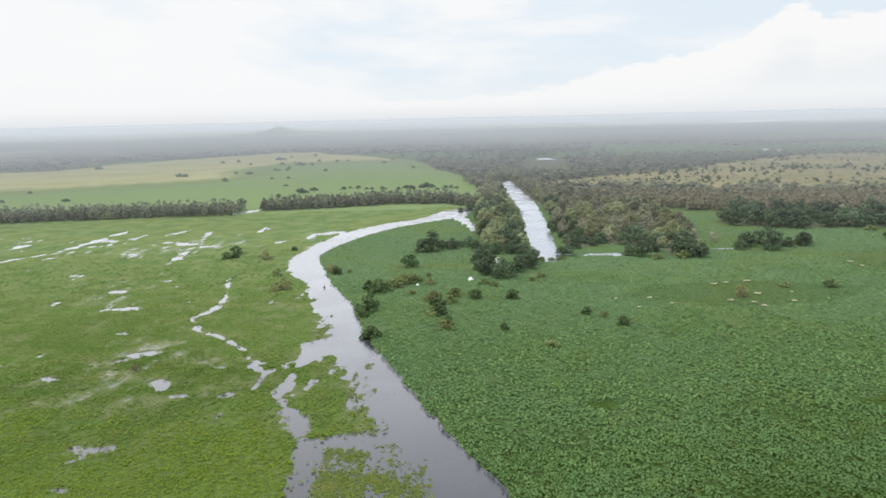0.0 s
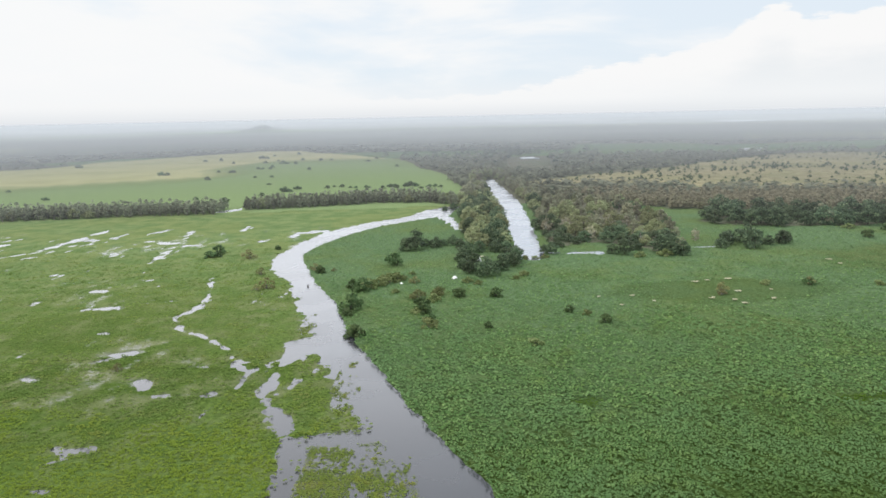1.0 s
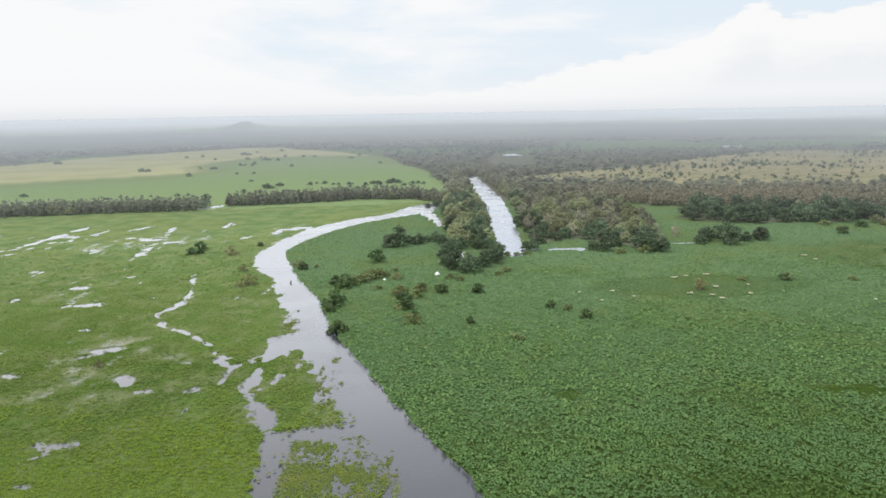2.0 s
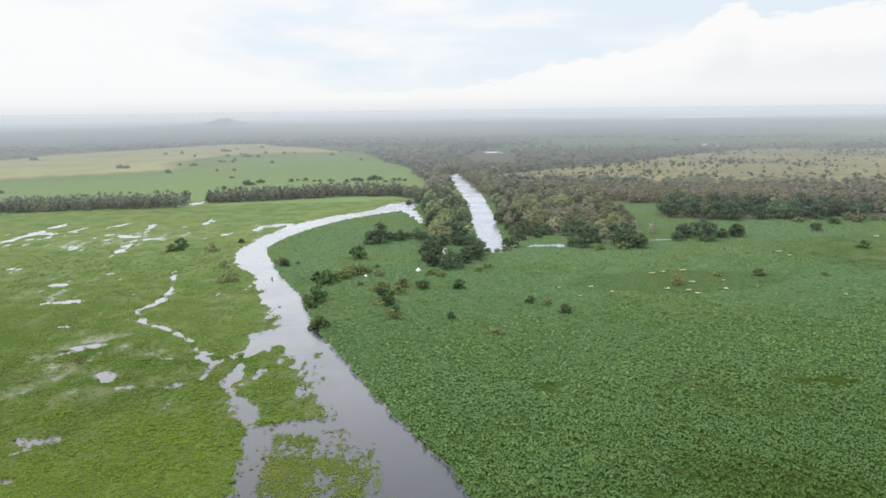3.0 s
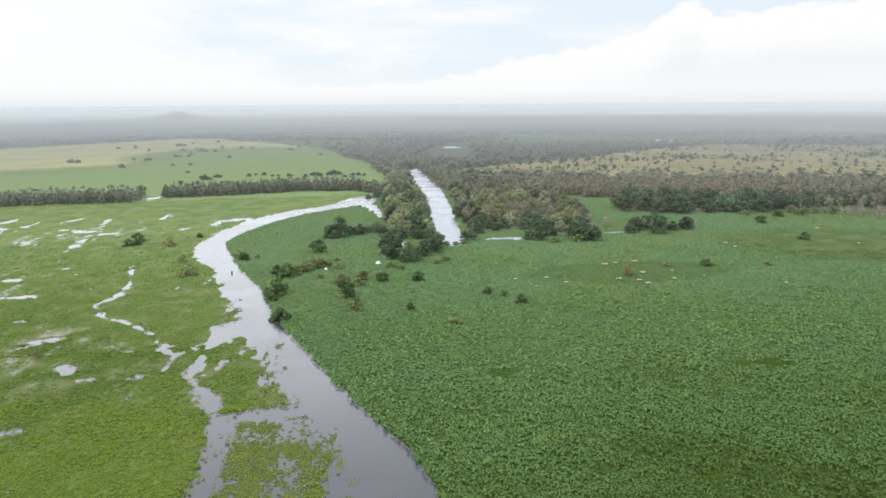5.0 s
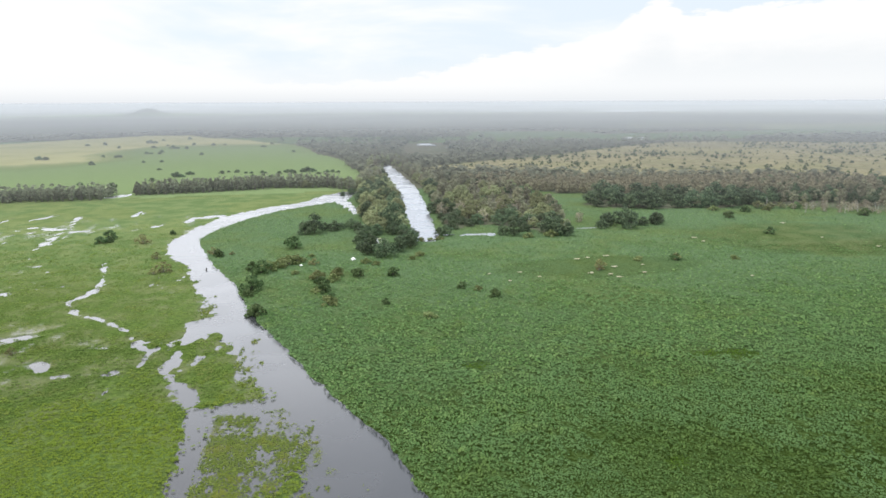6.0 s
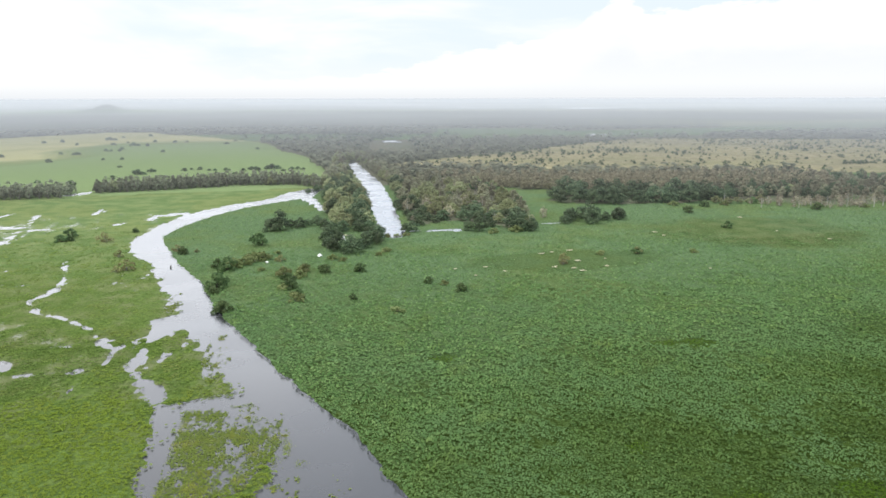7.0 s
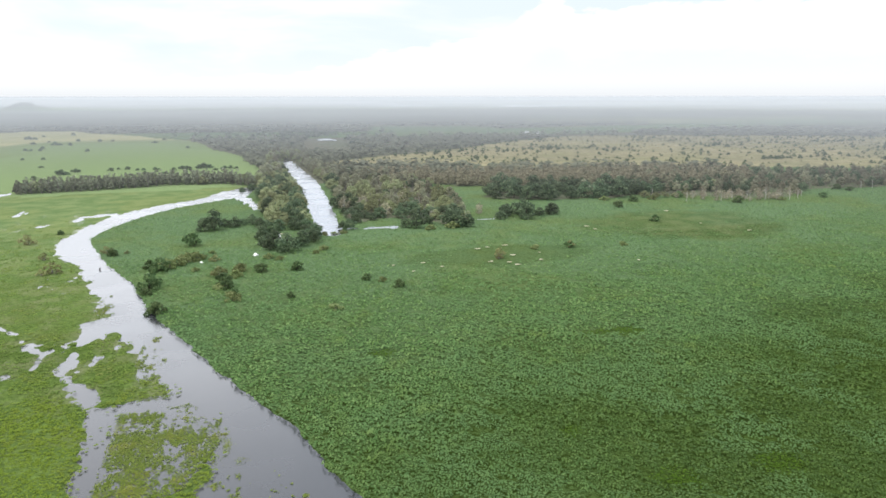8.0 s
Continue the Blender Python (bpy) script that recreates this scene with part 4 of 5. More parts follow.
def plant_bushes():
    for x, y, s in ((-79, 265, 1.1), (-80.5, 258, 0.9), (-77.5, 259, 0.7), (-11.1, 236, 1.25), (-22.3, 204.5, 0.85), (-19.2, 200.5, 1.1), (-20.2, 180, 1.15), (-19.8, 184.5, 0.8), (-20.8, 175.5, 0.75),
                    (-17.0, 157.5, 0.8), (-18.2, 157.8, 0.6), (-1.7, 178.5, 1.1), (-1.0, 175, 0.8), (0.6, 166, 0.7), (8.8, 191.1, 0.8), (18.7, 190.5, 0.95), (14.0, 161, 0.5), (35.7, 172.8, 0.65),
                    (42.6, 162.9, 0.62), (-35.2, 227, 0.8), (-58.2, 271.5, 0.6), (166, 230, 1.0), (188, 281, 1.1), (171, 266, 0.9), (232, 261, 0.9), (216, 285, 0.9), (285, 263, 0.9), (317, 286, 0.9), (319, 279, 0.9), (109.5, 195, 0.75)):
        BUSH.plant(x, y, s * 1.5, PLANTER.uniform(0.75, 1.0))
    for x, y, s in ((-17.0, 204, 1.0), (-14.5, 207, 1.1), (-12.0, 211, 1.2), (-9.5, 213.5, 1.1), (-18.0, 207.5, 0.9), (-3.0, 190, 0.9), (1.5, 187, 0.8), (3.0, 194, 0.9), (39.7, 170, 0.5), (0.2, 163.2, 0.9), (23.3, 147.8, 0.7),
                    (-9.5, 197.5, 0.45), (-3, 176, 0.7), (97, 195.6, 0.6), (12, 208, 0.6), (15, 205, 0.55), (-5, 221, 0.5), (-20, 186, 0.8), (30, 215, 0.6), (27, 211, 0.5), (128, 192, 0.6), (74, 240, 0.9), (83, 240.5, 1.0),
                    (38, 243, 0.7), (34, 242, 0.6), (41, 243.5, 0.7), (200, 283, 0.9), (238, 268, 0.8), (258, 262, 0.8), (176, 288, 1.0)):
        OLIVE_BUSH.plant(x, y, s * 1.5, PLANTER.uniform(0.75, 1.0))
    for x, y, s in ((-65.2, 254, 1.3), (-48.4, 207, 1.2), (-51, 205, 0.8), (-54.5, 226.5, 0.8), (-63.6, 138.5, 0.55), (81.1, 188, 1.0), (80, 185.5, 0.8), (-4, 209, 0.9), (-37.5, 231, 0.9), (109.3, 194.6, 0.8), (-31, 229, 0.5)):
        DRY_BUSH.plant(x, y, s * 1.2)


# single bushes on the dry hay field, and on the green pasture: x, y, size
HAY_BUSHES = [(-248, 669, 1.1), (-243, 670, 0.9), (-201, 690, 0.85), (-186, 685, 0.9), (-189, 686, 0.6), (-186, 606, 0.9), (-255, 891, 1.1), (-224, 831, 0.9), (-273, 886, 0.9), (-161, 803, 1.2), (-156, 801, 0.7), (-211, 923, 1.5),
              (-204, 920, 1.1), (-186, 827, 0.9), (-150, 868, 0.8), (-126, 854, 0.9), (-113, 854, 0.8), (-145, 792, 0.9), (-205, 968, 0.9), (-176, 991, 1.0), (-178, 860, 0.6), (-394, 816, 1.2), (-398, 818, 0.8), (-433, 801, 0.8)]
PASTURE_BUSHES = [(-171, 726, 1.0), (-166, 724, 0.7), (-160, 743, 0.9), (-158, 722, 0.7), (-115, 700, 0.8), (-66, 809, 0.9), (-60, 863, 0.9), (-30, 720, 0.9), (-135, 621, 0.7), (-149, 619, 0.6), (-122, 550, 0.6), (-99, 495, 1.0),
                  (-96, 494, 0.8), (-93, 510, 0.95), (-313, 535, 0.7), (-253, 473, 0.9), (-297, 474, 0.7), (-126, 441, 1.15), (-110, 471, 0.8), (-72, 513, 0.8), (-68, 521, 0.6), (-62, 519, 0.75), (-55, 511, 0.5), (-51, 510, 0.5)]
FIELD_EDGE_BUSHES = [(-44, 513, 0.7), (-41, 508, 0.5), (-31, 501, 0.7), (-26, 511, 0.85), (-23, 513, 0.7), (-21, 503, 0.75), (-15, 512, 0.8), (-12, 518, 1.25), (-8, 514, 1.0), (2, 504, 0.8), (6, 508, 0.8), (10, 503, 0.7), (-149, 457, 0.6), (-48, 486, 0.6), (-36, 480, 0.6), (-4, 496, 0.5)]


def plant_pasture():
    for x, y, size in HAY_BUSHES + PASTURE_BUSHES + FIELD_EDGE_BUSHES:
        PASTURE_BUSH.plant(x, y, size * PLANTER.uniform(0.85, 1.05), PLANTER.uniform(0.6, 0.85))


plant_channel_woods()
plant_rows()
plant_bushes()
plant_pasture()


# ---------------------------------------------------------------- woods and shrubs past counting
def merged(name, arrays, places, material, label, category):
    """Many plants in one mesh: each with its own place, size and turn."""
    rng = np.random.default_rng(len(name))
    pieces = []
    for x, y, z, s, tall in places:
        v, f = arrays[int(rng.integers(len(arrays)))]
        t = rng.uniform(0, 2 * np.pi)
        c, d = np.cos(t), np.sin(t)
        pieces.append((np.stack([(v[:, 0] * c - v[:, 1] * d) * s + x, (v[:, 0] * d + v[:, 1] * c) * s + y, v[:, 2] * s * tall + z], 1), f))
    return tagged(new(name, mesh_from(name, *joined(pieces), material)), label, category, kind="stuff")


def with_height(x, y, s, tall):
    return np.stack([x, y, land_height(x, y) - 0.1, s, tall], 1)


def plant_far_woods():
    rng = np.random.default_rng(41)
    lean = [tree_arrays(300 + k, 6.5, 4.0, 20, 3.2, lobes=6, skirt=0.1, up=1.8)[1] for k in range(6)]
    broad = [tree_arrays(320 + k, 6.0, 8.0, 16, 7.5, lobes=6, skirt=0.1, up=2.2)[1] for k in range(5)]
    # the brown flooded wood behind the eastern trees
    spots = np.array(scatter_in(BROWN_BELT, 3.7, 42, most=900))
    mid = [tree_arrays(340 + k, 7.6, 2.7, 260, 1.0, lobes=8, skirt=0.02, up=0.45)[1] for k in range(4)]
    merged("brown_woodland", mid, with_height(spots[:, 0], spots[:, 1], rng.uniform(0.7, 1.1, len(spots)), rng.uniform(0.75, 1.05, len(spots))), LEAF_BROWN,
           "grey-brown flooded woodland behind the swamp trees", "woodland")
    for kind, name, mat in ((GREY, "flooded_woodland", LEAF_GREY), (ROW, "woodland_edge", LEAF_ROW), (SWAMP, "swamp_thicket", LEAF_DARK), (OLIVE, "olive_thicket", LEAF_OLIVE)):
        if kind.extra:
            e = np.array(kind.extra)
            merged(name, kind.arrays, with_height(e[:, 0], e[:, 1], e[:, 2], e[:, 3]), mat, kind.label.replace(" tree ", " trees "), "woodland")
    # everything beyond the pastures
    n = 26000
    a, d = np.radians(rng.uniform(-56, 72, n)), np.exp(rng.uniform(np.log(430), np.log(2600), n))
    x, y = d * np.sin(a), d * np.cos(a) - 8
    wob = 10 * value_noise(x, y, 40.0, 21)
    ok = (y > 150) & ~inside(x + wob, y + wob, PASTURE) & ~inside(x, y, SAVANNA) & ~inside(x, y, FAR_GREEN) & (wetness(x, y) < -3)
    ok &= ~((np.abs(x - 0.145 * y) < 23) & (y > 640) & (y < 840))
    ok &= ~((y < 400) & (x < 470)) & (value_noise(x, y, 90.0, 44) > -0.55) & ~clearing(x, y)
    x, y, d = x[ok], y[ok], d[ok]
    near = d < 1000
    merged("far_woodland", lean, with_height(x[near], y[near], rng.uniform(0.7, 1.15, near.sum()), rng.uniform(0.6, 1.0, near.sum()))[:6500], LEAF_FAR, "grey-green scrub woodland reaching to the horizon", "woodland")
    x, y = x[~near], y[~near]
    merged("horizon_woodland", broad, with_height(x, y, rng.uniform(0.8, 1.5, len(x)), rng.uniform(0.5, 0.8, len(x)))[:7000], LEAF_FAR, "hazy woodland along the horizon", "woodland")
    n = 260
    x, y = rng.normal(-655, 30, n), rng.normal(2870, 50, n)
    merged("hill_woodland", broad, with_height(x, y, rng.uniform(0.6, 1.0, n), rng.uniform(0.4, 0.8, n)), LEAF_DARK, "dark woodland on a low far hill", "woodland")
    # darker gallery woods round the far bend of the canal
    n = 190
    x, y = rng.normal(92, 60, n), rng.normal(930, 110, n)
    ok = ~((np.abs(x - 0.145 * y) < 23) & (y > 640) & (y < 840)) & ~inside(x, y, SAVANNA) & ~inside(x, y, PASTURE)
    merged("gallery_woodland", lean, with_height(x[ok], y[ok], rng.uniform(0.8, 1.3, ok.sum()), rng.uniform(0.7, 1.0, ok.sum())), LEAF_DARK, "dark gallery woodland round a far river bend", "woodland")
    # shrubs dotted over the dry savanna
    n = 6200
    x, y = rng.uniform(100, 900, n), rng.uniform(330, 830, n)
    ok = inside(x, y, SAVANNA) & (value_noise(x, y, 60.0, 47) + 0.7 * value_noise(x, y, 11.0, 48, 1) > rng.uniform(-0.75, 0.75, n))
    # two dense thickets on it
    for cx, cy, wide, deep, count in ((424, 452, 14, 3, 40), (640, 600, 26, 6, 40), (300, 600, 20, 8, 30)):
        x, y, ok = np.append(x, rng.normal(cx, wide, count)), np.append(y, rng.normal(cy, deep, count)), np.append(ok, np.ones(count, bool))
    small = [tree_arrays(360 + k, 3.2, 2.1, 34, 1.3, lobes=6, skirt=0.0)[1] for k in range(4)]
    merged("savanna_shrubs", small, with_height(x[ok], y[ok], 0.36 + 0.7 * rng.uniform(0, 1, ok.sum()) ** 2, rng.uniform(0.6, 1.0, ok.sum())), LEAF_BUSH, "dark shrubs dotted over dry yellow savanna", "shrubs")


plant_far_woods()


# ---------------------------------------------------------------- meadow leaves, grass and weed
def scatter_area(rng, x0, x1, y0, y1, per_metre):
    n = int((x1 - x0) * (y1 - y0) * per_metre)
    return rng.uniform(x0, x1, n), rng.uniform(y0, y1, n)


def in_view(x, y):
    """The wedge of land that the flight looks over."""
    return (x > -20 - 0.66 * (y - 20)) & (x < 30 + 1.35 * (y - 5))


# bleached patches among the floating leaves: x, y, radius
BLEACHED = [(78.5, 200.9, 0.8), (82.7, 201.9, 0.7), (89.9, 203.3, 1.2), (86.0, 188.8, 0.8), (76.2, 181.9, 0.8), (82.4, 175.6, 1.2), (81.2, 179.7, 1.0), (91.7, 179.8, 0.9), (55.9, 186.7, 0.6),
         (60.0, 180.4, 0.5), (50.2, 177.4, 0.5), (133.5, 227.1, 1.0), (133.1, 220.1, 0.8), (46.6, 186.4, 0.4), (95.5, 189.2, 0.5), (184.8, 249.5, 1.3), (179.1, 218.7, 0.6), (186.9, 200.8, 0.9), (120.1, 170.5, 0.5), (-12.0, 211.2, 0.5), (21.5, 240.5, 1.6), (19.0, 246.5, 1.1)]


def clump_leaves(rng, x, y, z, size, count, rise, droop, width, slope=None):
    """Clumps of leaves that share one heart, arch up by rise and hang by droop, as shares of the clump's size. slope: the rise of the canopy along x and y, which the leaves follow."""
    n = len(x)
    turn = rng.uniform(0, 2 * np.pi, (n, 1)) + np.arange(count) * 2 * np.pi / count + rng.normal(0, 0.3, (n, count))
    reach = size[:, None] * rng.uniform(0.7, 1.2, (n, count))
    heart = np.stack([x, y, z + size * rise * 0.75], 1)[:, None, :]
    flat = np.stack([np.cos(turn), np.sin(turn), 0 * turn], 2)
    side = np.stack([-np.sin(turn), np.cos(turn), rng.uniform(-0.3, 0.3, (n, count))], 2) * (reach * width)[:, :, None]
    up = np.array([0, 0, 1.0])
    lift = rng.uniform(0.1, 0.4, (n, count, 1)) * rise
    mid = heart + flat * (reach * 0.55)[:, :, None] + up * lift * reach[:, :, None]
    end = mid + flat * (reach * 0.45)[:, :, None] - up * (droop * rng.uniform(0.6, 1.2, (n, count, 1))) * reach[:, :, None]
    verts = np.concatenate([heart, np.stack([mid - side, end, mid + side], 2).reshape(n, count * 3, 3)], 1)
    if slope is not None:
        off = verts[:, :, :2] - heart[:, :, :2]
        verts[:, :, 2] += off[:, :, 0] * slope[0][:, None] + off[:, :, 1] * slope[1][:, None]
    root = (np.arange(n) * (1 + 3 * count))[:, None]
    k = root + 1 + 3 * np.arange(count)
    faces = np.stack([root + 0 * k, k, k + 1, k + 2], 2).reshape(-1, 4)
    return verts.reshape(-1, 3), faces


def canopy(x, y):
    """Height of the floating meadow's canopy, 0 to 1: wind-combed tussocks, longer than wide, with hollows between."""
    along, across = 0.5 * x - 0.86 * y, 0.86 * x + 0.5 * y
    crest = 1 - 3.2 * np.abs(value_noise(along * 0.55, across, 1.6, 53, 2))
    tussock = value_noise(along * 0.7, across, 0.9, 54, 2)
    swell = value_noise(along * 0.45, across, 4.5, 57, 2)
    return np.clip(0.40 + 0.34 * crest + 0.30 * tussock + 0.20 * swell, 0, 1.3)


def sedge_share(x, y):
    """How far a place lies inside a bed of olive sedge, up to 1; negative outside."""
    return np.max([1 - np.hypot((x - cx) / rx, (y - cy) / ry) for cx, cy, rx, ry in SEDGE], 0) + 0.45 * value_noise(x, y, 2.2, 59, 3)


def grow_sedge():
    rng = np.random.default_rng(52)
    x, y = scatter_area(rng, 20, 90, 50, 122, 14.0)
    ok = sedge_share(x, y) > rng.uniform(0.0, 0.55, len(x))
    x, y = x[ok], y[ok]
    blades = clump_leaves(rng, x, y, rng.uniform(0.10, 0.26, len(x)), rng.uniform(0.14, 0.26, len(x)), 5, 0.8, 0.3, 0.22)
    tagged(new("olive_sedge", mesh_from("olive_sedge", *blades, LEAF_SEDGE)), "smooth olive-green sedge in low beds among the meadow", "sedge", kind="stuff")


def grow_meadow():
    rng = np.random.default_rng(51)
    pieces = []
    for y0, y1, x0, x1, gap, size in ((36, 75, 0, 110, 0.36, 0.19), (75, 112, -8, 160, 0.41, 0.225), (112, 160, -26, 235, 0.60, 0.33), (160, 220, -42, 310, 0.90, 0.38), (220, 300, -60, 410, 1.7, 0.42), (300, 385, -50, 60, 2.4, 0.45)):
        gx, gy = np.meshgrid(np.arange(x0, x1, gap), np.arange(y0 - 22, y1 + 22, gap))
        gx[::2] += gap / 2
        x, y = gx.ravel() + rng.uniform(-0.4, 0.4, gx.size) * gap, gy.ravel() + rng.uniform(-0.4, 0.4, gx.size) * gap
        band = y + 14 * value_noise(x, y, 20.0, 56, 2) + rng.uniform(-8, 8, len(x))
        x, y = x[(band >= y0) & (band < y1)], y[(band >= y0) & (band < y1)]
        wet = wetness(x, y)
        smooth = np.max([1 - np.hypot((x - cx) / rx, (y - cy) / ry) for cx, cy, rx, ry in SMOOTH], 0) + 0.3 * value_noise(x, y, 12.0, 55)
        height = canopy(x, y)
        ok = eastern(x, y) & in_view(x, y) & (wet < 0.35) & (smooth < rng.uniform(-0.25, 0.5, len(x))) & (height > rng.uniform(-0.1, 0.10, len(x)))
        for px, py, pr in BLEACHED:
            ok &= np.hypot(x - px, (y - py) * 0.8) > pr * 0.6
        ok &= sedge_share(x, y) < rng.uniform(-0.1, 0.5, len(x))
        x, y, height = x[ok], y[ok], height[ok]
        tall = 1.05 if size < 0.3 else 0.75 if size < 0.36 else 0.45
        z = 0.04 + tall * height
        slope = [tall * (canopy(x + dx, y + dy) - canopy(x - dx, y - dy)) / 0.5 for dx, dy in ((0.25, 0), (0, 0.25))]
        reach = size * (0.75 + 0.35 * height) * rng.uniform(0.8, 1.25, len(x))
        pieces.append(clump_leaves(rng, x, y, z, reach, 4, 0.42 if size < 0.4 else 0.35, 0.35, 0.5, slope))
    v, f = joined(pieces)
    tagged(new("floating_meadow", mesh_from("floating_meadow", v, f, LEAF_LUSH)), "dense floating meadow of broad green leaves", "marsh plants", kind="stuff")


def grow_marsh():
    rng = np.random.default_rng(61)
    pieces = []
    for y0, y1, x0, x1, gap, size in ((60, 100, -85, 6, 0.54, 0.36), (100, 145, -115, -5, 0.72, 0.48), (145, 210, -160, -15, 1.05, 0.55), (210, 300, -210, -35, 1.9, 0.75)):
        gx, gy = np.meshgrid(np.arange(x0, x1, gap), np.arange(y0 - 22, y1 + 22, gap))
        x, y = gx.ravel() + rng.uniform(-0.5, 0.5, gx.size) * gap, gy.ravel() + rng.uniform(-0.5, 0.5, gx.size) * gap
        band = y + 14 * value_noise(x, y, 20.0, 66, 2) + rng.uniform(-8, 8, len(x))
        x, y = x[(band >= y0) & (band < y1)], y[(band >= y0) & (band < y1)]
        wet = wetness(x, y)
        ok = ~eastern(x, y) & in_view(x, y) & ((wet < rng.uniform(-0.9, 0.1, len(x))) | (rng.uniform(0, 1, len(x)) < 0.7 * np.exp(-np.abs(wet) / 0.65))) & (y < rng.uniform(225, 310, len(x))) & (weedy(x, y) < 0.1)
        ok &= value_noise(x, y, 3.0, 62, 2) + 0.6 * value_noise(x, y, 16.0, 63, 2) - 1.5 * drowned(x, y, wet) * np.clip((y - 84) / 30, 0, 1) > rng.uniform(-1.7, -0.6, len(x))
        x, y = x[ok], y[ok]
        pieces.append(clump_leaves(rng, x, y, np.full(len(x), 0.12), size * rng.uniform(0.6, 1.2, len(x)), 6, 0.55 if size < 0.5 else 0.3, 0.3, 0.25))
    v, f = joined(pieces)
    tagged(new("marsh_grass", mesh_from("marsh_grass", v, f, LEAF_MARSH)), "yellow-green marsh grass between shallow pools", "grass", kind="stuff")


def grow_weed():
    """Tufts of weed standing in the shallows, with loose leaves afloat between them."""
    rng = np.random.default_rng(71)

    def places(per_metre, bias):
        x, y = scatter_area(rng, -40, 14, 58, 180, per_metre)
        # dense in the west, thinning out towards the channel
        drift = 0.65 * value_noise(x, y * 0.6, 5.0, 72, 2) + 0.75 * value_noise(x, y * 0.6, 1.8, 75, 2) + 0.6 * value_noise(x, y * 0.7, 0.6, 73, 2)
        toward = (river_x(y) - 4.2 - x) / 9
        keep = (weedy(x, y) > 0) & (drift + np.clip(toward, -1, 1.0) * 0.6 > rng.uniform(-0.05, 0.65, len(x)) + bias)
        for way in OPEN_WAYS:
            keep &= course_field(x, y, way) + 0.5 * value_noise(x, y, 2.0, 74, 2) < rng.uniform(-0.5, 0.5, len(x))
        return x[keep], y[keep]

    x, y = places(60.0, 0.05)
    # two loose rafts adrift in the open channel
    for cx, cy, wide, deep, count in ((-2.4, 86.2, 0.35, 1.3, 260), (-0.6, 81.0, 0.5, 0.7, 60), (-4.0, 82.5, 0.5, 1.0, 90), (-3.6, 88.5, 0.5, 0.8, 80)):
        x, y = np.append(x, rng.normal(cx, wide, count)), np.append(y, rng.normal(cy, deep, count))
    loose = leaf_quads(rng, np.stack([x, y, rng.uniform(0.015, 0.05, len(x))], 1), 0.17, 6, 0.6)
    x, y = places(30.0, 0.05)
    tufts = clump_leaves(rng, x, y, np.full(len(x), 0.02), 0.14 * rng.uniform(0.5, 1.5, len(x)), 5, 0.5, 0.3, 0.34)
    tagged(new("floating_weed", mesh_from("floating_weed", *joined([loose, tufts]), LEAF_WEED)), "olive and yellow weed tufts in shallow water", "water weed", kind="stuff")


grow_meadow()
grow_sedge()
grow_marsh()
grow_weed()


# ---------------------------------------------------------------- small single things
def box(bm, x0, x1, y0, y1, z0, z1):
    vs = [bm.verts.new(p) for p in ((x0, y0, z0), (x1, y0, z0), (x1, y1, z0), (x0, y1, z0), (x0, y0, z1), (x1, y0, z1), (x1, y1, z1), (x0, y1, z1))]
    for f in ((3, 2, 1, 0), (4, 5, 6, 7), (0, 1, 5, 4), (1, 2, 6, 5), (2, 3, 7, 6), (3, 0, 4, 7)):
        bm.faces.new([vs[i] for i in f])


def bm_part(name, bm, material, parent, label=""):
    me = bpy.data.meshes.new(name)
    bm.to_mesh(me)
    bm.free()
    me.materials.append(material)
    return part(name, me, parent, label)


def farm_building(x, y, length, depth, height, turn):
    root = tagged(new("farm_building"), "white farm building with a grey sheet roof", "building", "farm buildings on the savanna")
    bm = bmesh.new()
    box(bm, -length / 2, length / 2, -depth / 2, depth / 2, -0.3, height)
    wall = bm_part("wall", bm, PAINT_WHITE, root)
    bm = bmesh.new()
    rise, over = depth * 0.28, 0.5
    a = [bm.verts.new((sx * (length / 2 + over), sy * (depth / 2 + over), height - 0.05)) for sx in (-1, 1) for sy in (-1, 1)]
    b = [bm.verts.new((sx * (length / 2 + over), 0, height + rise)) for sx in (-1, 1)]
    for f in ((a[0], a[2], b[1], b[0]), (a[3], a[1], b[0], b[1]), (a[1], a[0], b[0]), (a[2], a[3], b[1]), (a[0], a[1], a[3], a[2])):
        bm.faces.new(f)
    bm_part("roof", bm, ROOF_GREY, root, "pale grey sheet roof")
    count = max(2, int(length / 3.5))
    for k in range(count):
        cx = -length / 2 + (k + 0.5) * length / count
        bm = bmesh.new()
        if k == count // 2:
            box(bm, cx - 0.5, cx + 0.5, -depth / 2 - 0.04, -depth / 2 + 0.02, -0.2, 2.0)
            bm_part("door", bm, GLASS_DARK, root)
        else:
            box(bm, cx - 0.6, cx + 0.6, -depth / 2 - 0.04, -depth / 2 + 0.02, 0.9, 2.0)
            bm_part("window", bm, GLASS_DARK, root)
    root.matrix_basis = pose(x, y, float(land_height(np.array([x]), np.array([y]))[0]), 0, 0, turn)


farm_building(381, 850, 6, 4.5, 2.3, 12)
farm_building(392, 862, 5, 4, 2.2, -20)
farm_building(405, 858, 4.5, 4, 2.2, 30)
farm_building(12, 1440, 11, 7, 3.2, 5)


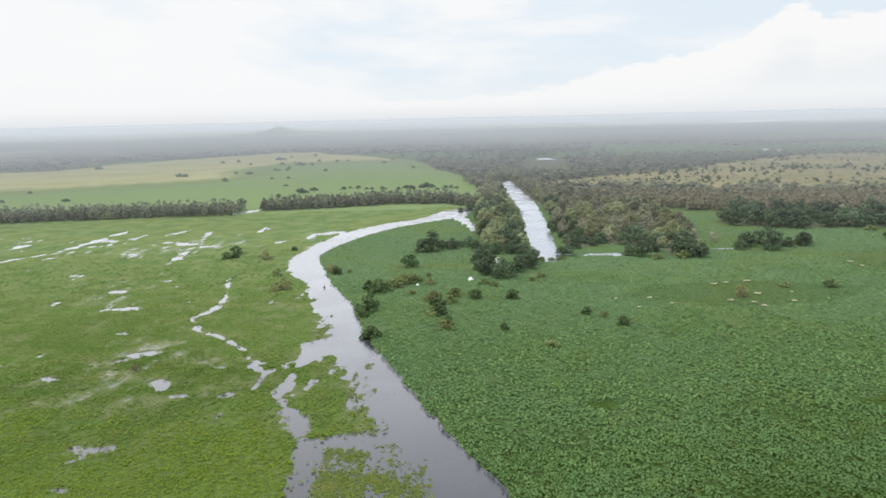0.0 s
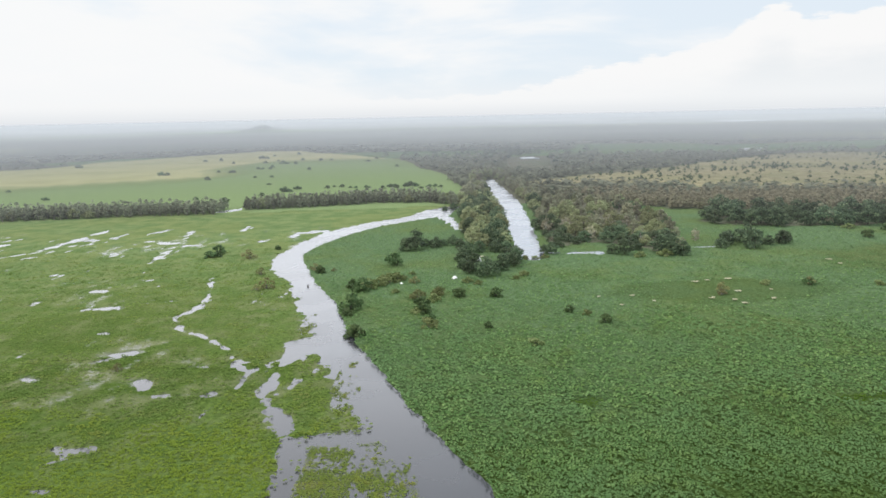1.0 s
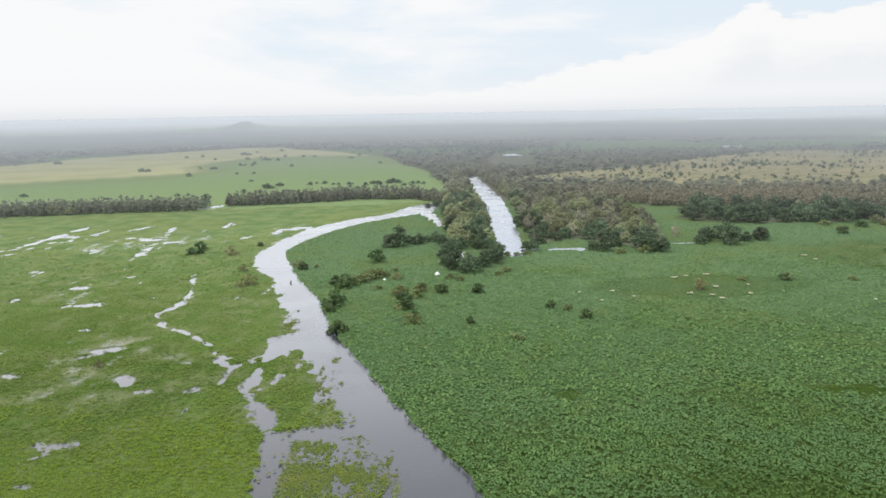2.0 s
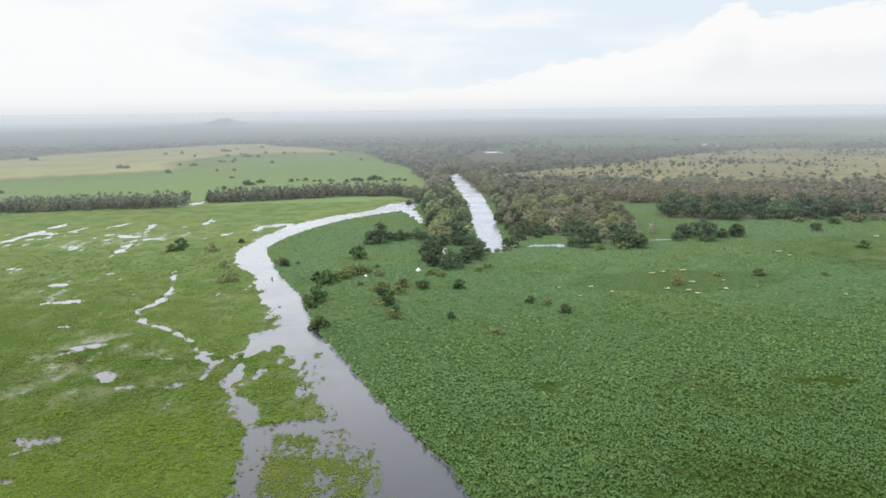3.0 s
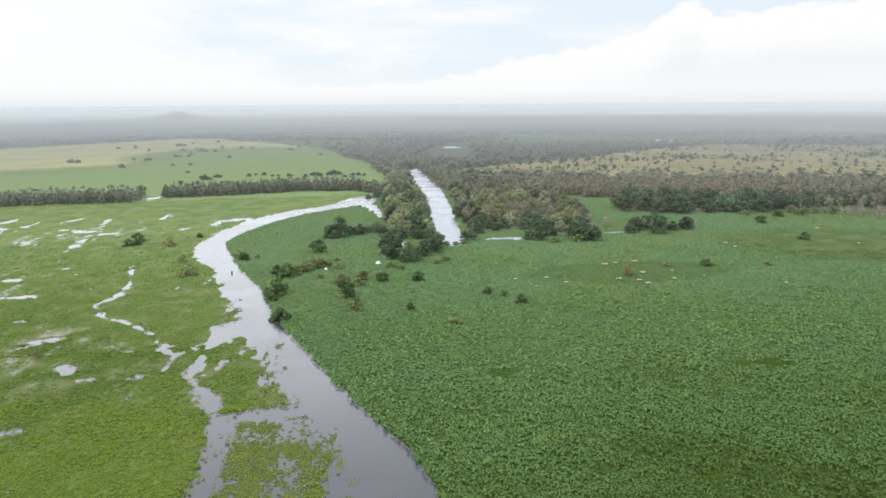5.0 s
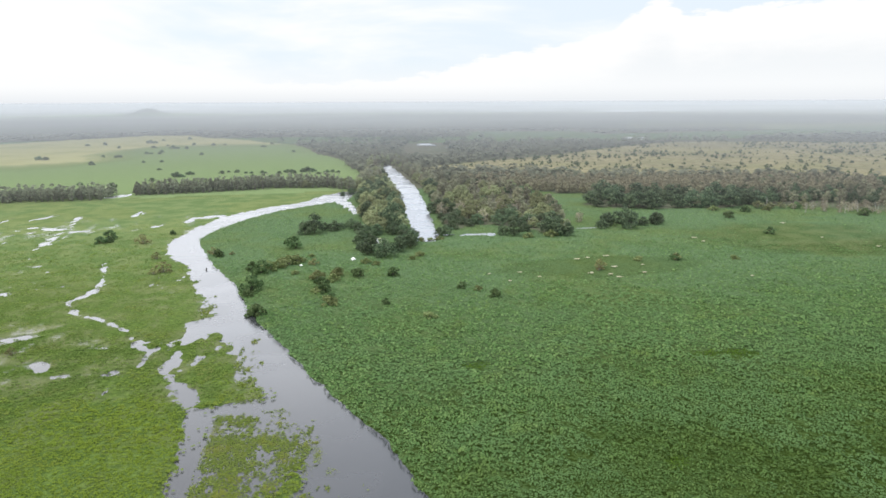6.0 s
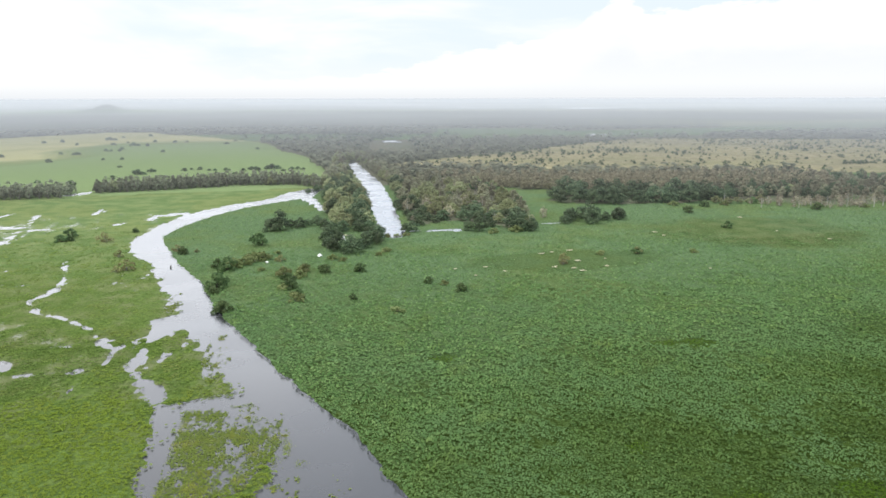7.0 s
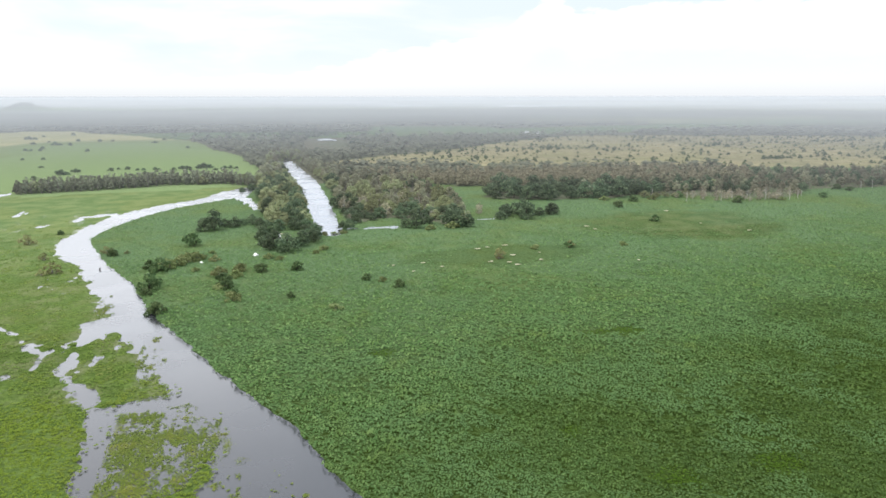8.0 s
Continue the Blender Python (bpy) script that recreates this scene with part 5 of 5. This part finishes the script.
def dead_trunk(x, y, height, seed, kind_label="bleached bare tree trunk standing in shallow water"):
    rng = np.random.default_rng(seed)
    root = tagged(new("dead_trunk"), kind_label, "dead tree", "bare trunks at the water's edge")
    head = np.array([rng.normal(0, 0.08 * height), rng.normal(0, 0.08 * height), height])
    stem = tube([(0, 0, -0.4), head * 0.45 + rng.normal(0, 0.1, 3), head], [0.14, 0.11, 0.04], 7)
    part("trunk", mesh_from("dead_trunk", *stem, BARK_PALE, True), root)
    for k in range(4):
        foot = head * rng.uniform(0.4, 0.85)
        tip = foot + np.array([rng.normal(0, 0.22), rng.normal(0, 0.22), rng.uniform(0.12, 0.3)]) * height
        part("branch", mesh_from("dead_branch", *tube([foot, (foot + tip) / 2 + (0, 0, -0.05), tip], [0.045, 0.03, 0.012], 5), BARK_PALE, True), root)
    root.matrix_basis = pose(x, y, 0, 0, 0, float(rng.uniform(0, 360)))


for n, (x, y, h) in enumerate(((19.2, 238, 2.0), (252, 266, 5.0), (258, 264, 4.2), (263, 262, 5.2), (270, 264, 4.4), (246, 271, 4.8), (276, 268, 4.0), (236, 274, 4.4),
                               (341, 285, 5.0), (334, 286, 4.4), (92, 252, 4.4), (81, 262, 5.0), (205, 291, 5.2), (118.5, 249, 1.6), (224, 285, 3.8), (211.5, 272.4, 4.6), (237, 271, 5.0), (228, 268, 4.2), (243, 266, 3.6))):
    dead_trunk(x, y, h, 500 + n)


def stump(x, y):
    root = tagged(new("tree_stump"), "dark wet tree stump standing in the river", "stump")
    part("stem", mesh_from("stump_stem", *tube([(0, 0, -0.8), (0.05, 0, 0.5), (0.12, 0.05, 1.1)], [0.45, 0.34, 0.22], 9), BARK_DARK, True), root)
    part("snag", mesh_from("stump_snag", *tube([(0.05, 0, 0.6), (0.45, 0.2, 1.0), (0.6, 0.25, 1.25)], [0.16, 0.1, 0.04], 6), BARK_DARK, True), root)
    root.matrix_basis = pose(x, y, 0) @ Matrix.Scale(0.62, 4)


stump(-36.4, 208.5)


def tarpaulin(x, y, width, height, seed):
    """A crumpled white sheet caught on the plants."""
    rng = np.random.default_rng(seed)
    n = 13
    u, v = np.meshgrid(np.linspace(-1, 1, n), np.linspace(-1, 1, n))
    u, v = u.ravel(), v.ravel()
    fold = 0.5 * value_noise(u * 3 + seed, v * 3, 1.4, seed, 3)
    z = height * np.clip(1 - np.hypot(u, v * 0.9) ** 1.6, -0.1, 1) * (0.8 + fold) + 0.12
    verts = np.stack([u * width / 2 * (1 + 0.2 * fold), v * width * 0.4 * (1 + 0.3 * fold), z], 1)
    root = tagged(new("tarpaulin", mesh_from("tarpaulin", verts, grid_faces(n, n), PAINT_WHITE, True)), "crumpled white tarpaulin lying among marsh plants", "tarpaulin")
    root.matrix_basis = pose(x, y, float(land_height(np.array([x]), np.array([y]))[0]) + 0.05, 0, 0, float(rng.uniform(0, 360)))


tarpaulin(8.2, 214.4, 1.9, 0.95, 3)
tarpaulin(17.6, 238.5, 2.0, 1.9, 5)
tarpaulin(-8.1, 208.0, 1.0, 0.35, 8)


def bleached_reeds(x, y, radius, seed):
    """A trampled patch of dead, sun-bleached reeds, in a few ragged tufts."""
    rng = np.random.default_rng(seed)
    n = int(22 + 45 * radius)
    tuft = rng.integers(0, 4, n)
    px = radius * (rng.normal(0, 0.6, 4)[tuft] + rng.normal(0, 0.45, n))
    py = radius * (rng.normal(0, 0.5, 4)[tuft] + rng.normal(0, 0.35, n))
    blades = clump_leaves(rng, px, py, np.full(n, 0.35), rng.uniform(0.12, 0.3, n), 4, 0.5, 0.4, 0.4)
    ob = new("bleached_reeds", mesh_from("bleached_reeds", *blades, LEAF_CREAM))
    ob.location = (x, y, float(land_height(np.array([x]), np.array([y]))[0]) - 0.1)
    tagged(ob, "cream-white bleached reeds lying in the green meadow", "reeds", "bleached reed patches in the meadow")


for n, (x, y, radius) in enumerate(BLEACHED):
    bleached_reeds(x, y, radius * 0.6, 600 + n)


def lagoon(x, y, half_x, half_y, seed, z=6.5):
    """A far sheet of open water on the plain."""
    n = 40
    turn = np.arange(n) * 2 * np.pi / n
    wob = 1 + 0.22 * np.sin(3 * turn + seed) + 0.12 * np.sin(7 * turn + 2 * seed)
    rim = np.stack([half_x * wob * np.cos(turn), half_y * wob * np.sin(turn), 0 * turn], 1)
    faces = np.array([(0, 1 + k, 1 + (k + 1) % n) for k in range(n)])
    ob = new("lagoon", mesh_from("lagoon", np.concatenate([[(0, 0, 0)], rim]), faces, WATER))
    ob.location = (x, y, z)
    tagged(ob, "pale far lagoon on the hazy plain", "water", kind="structure")


lagoon(117, 805, 10, 24, 4, float(land_height(np.array([117.0]), np.array([812.0]))[0]) + 0.5)
lagoon(880, 3200, 260, 120, 1)
lagoon(1500, 2900, 420, 110, 2)
lagoon(640, 3500, 240, 90, 3)
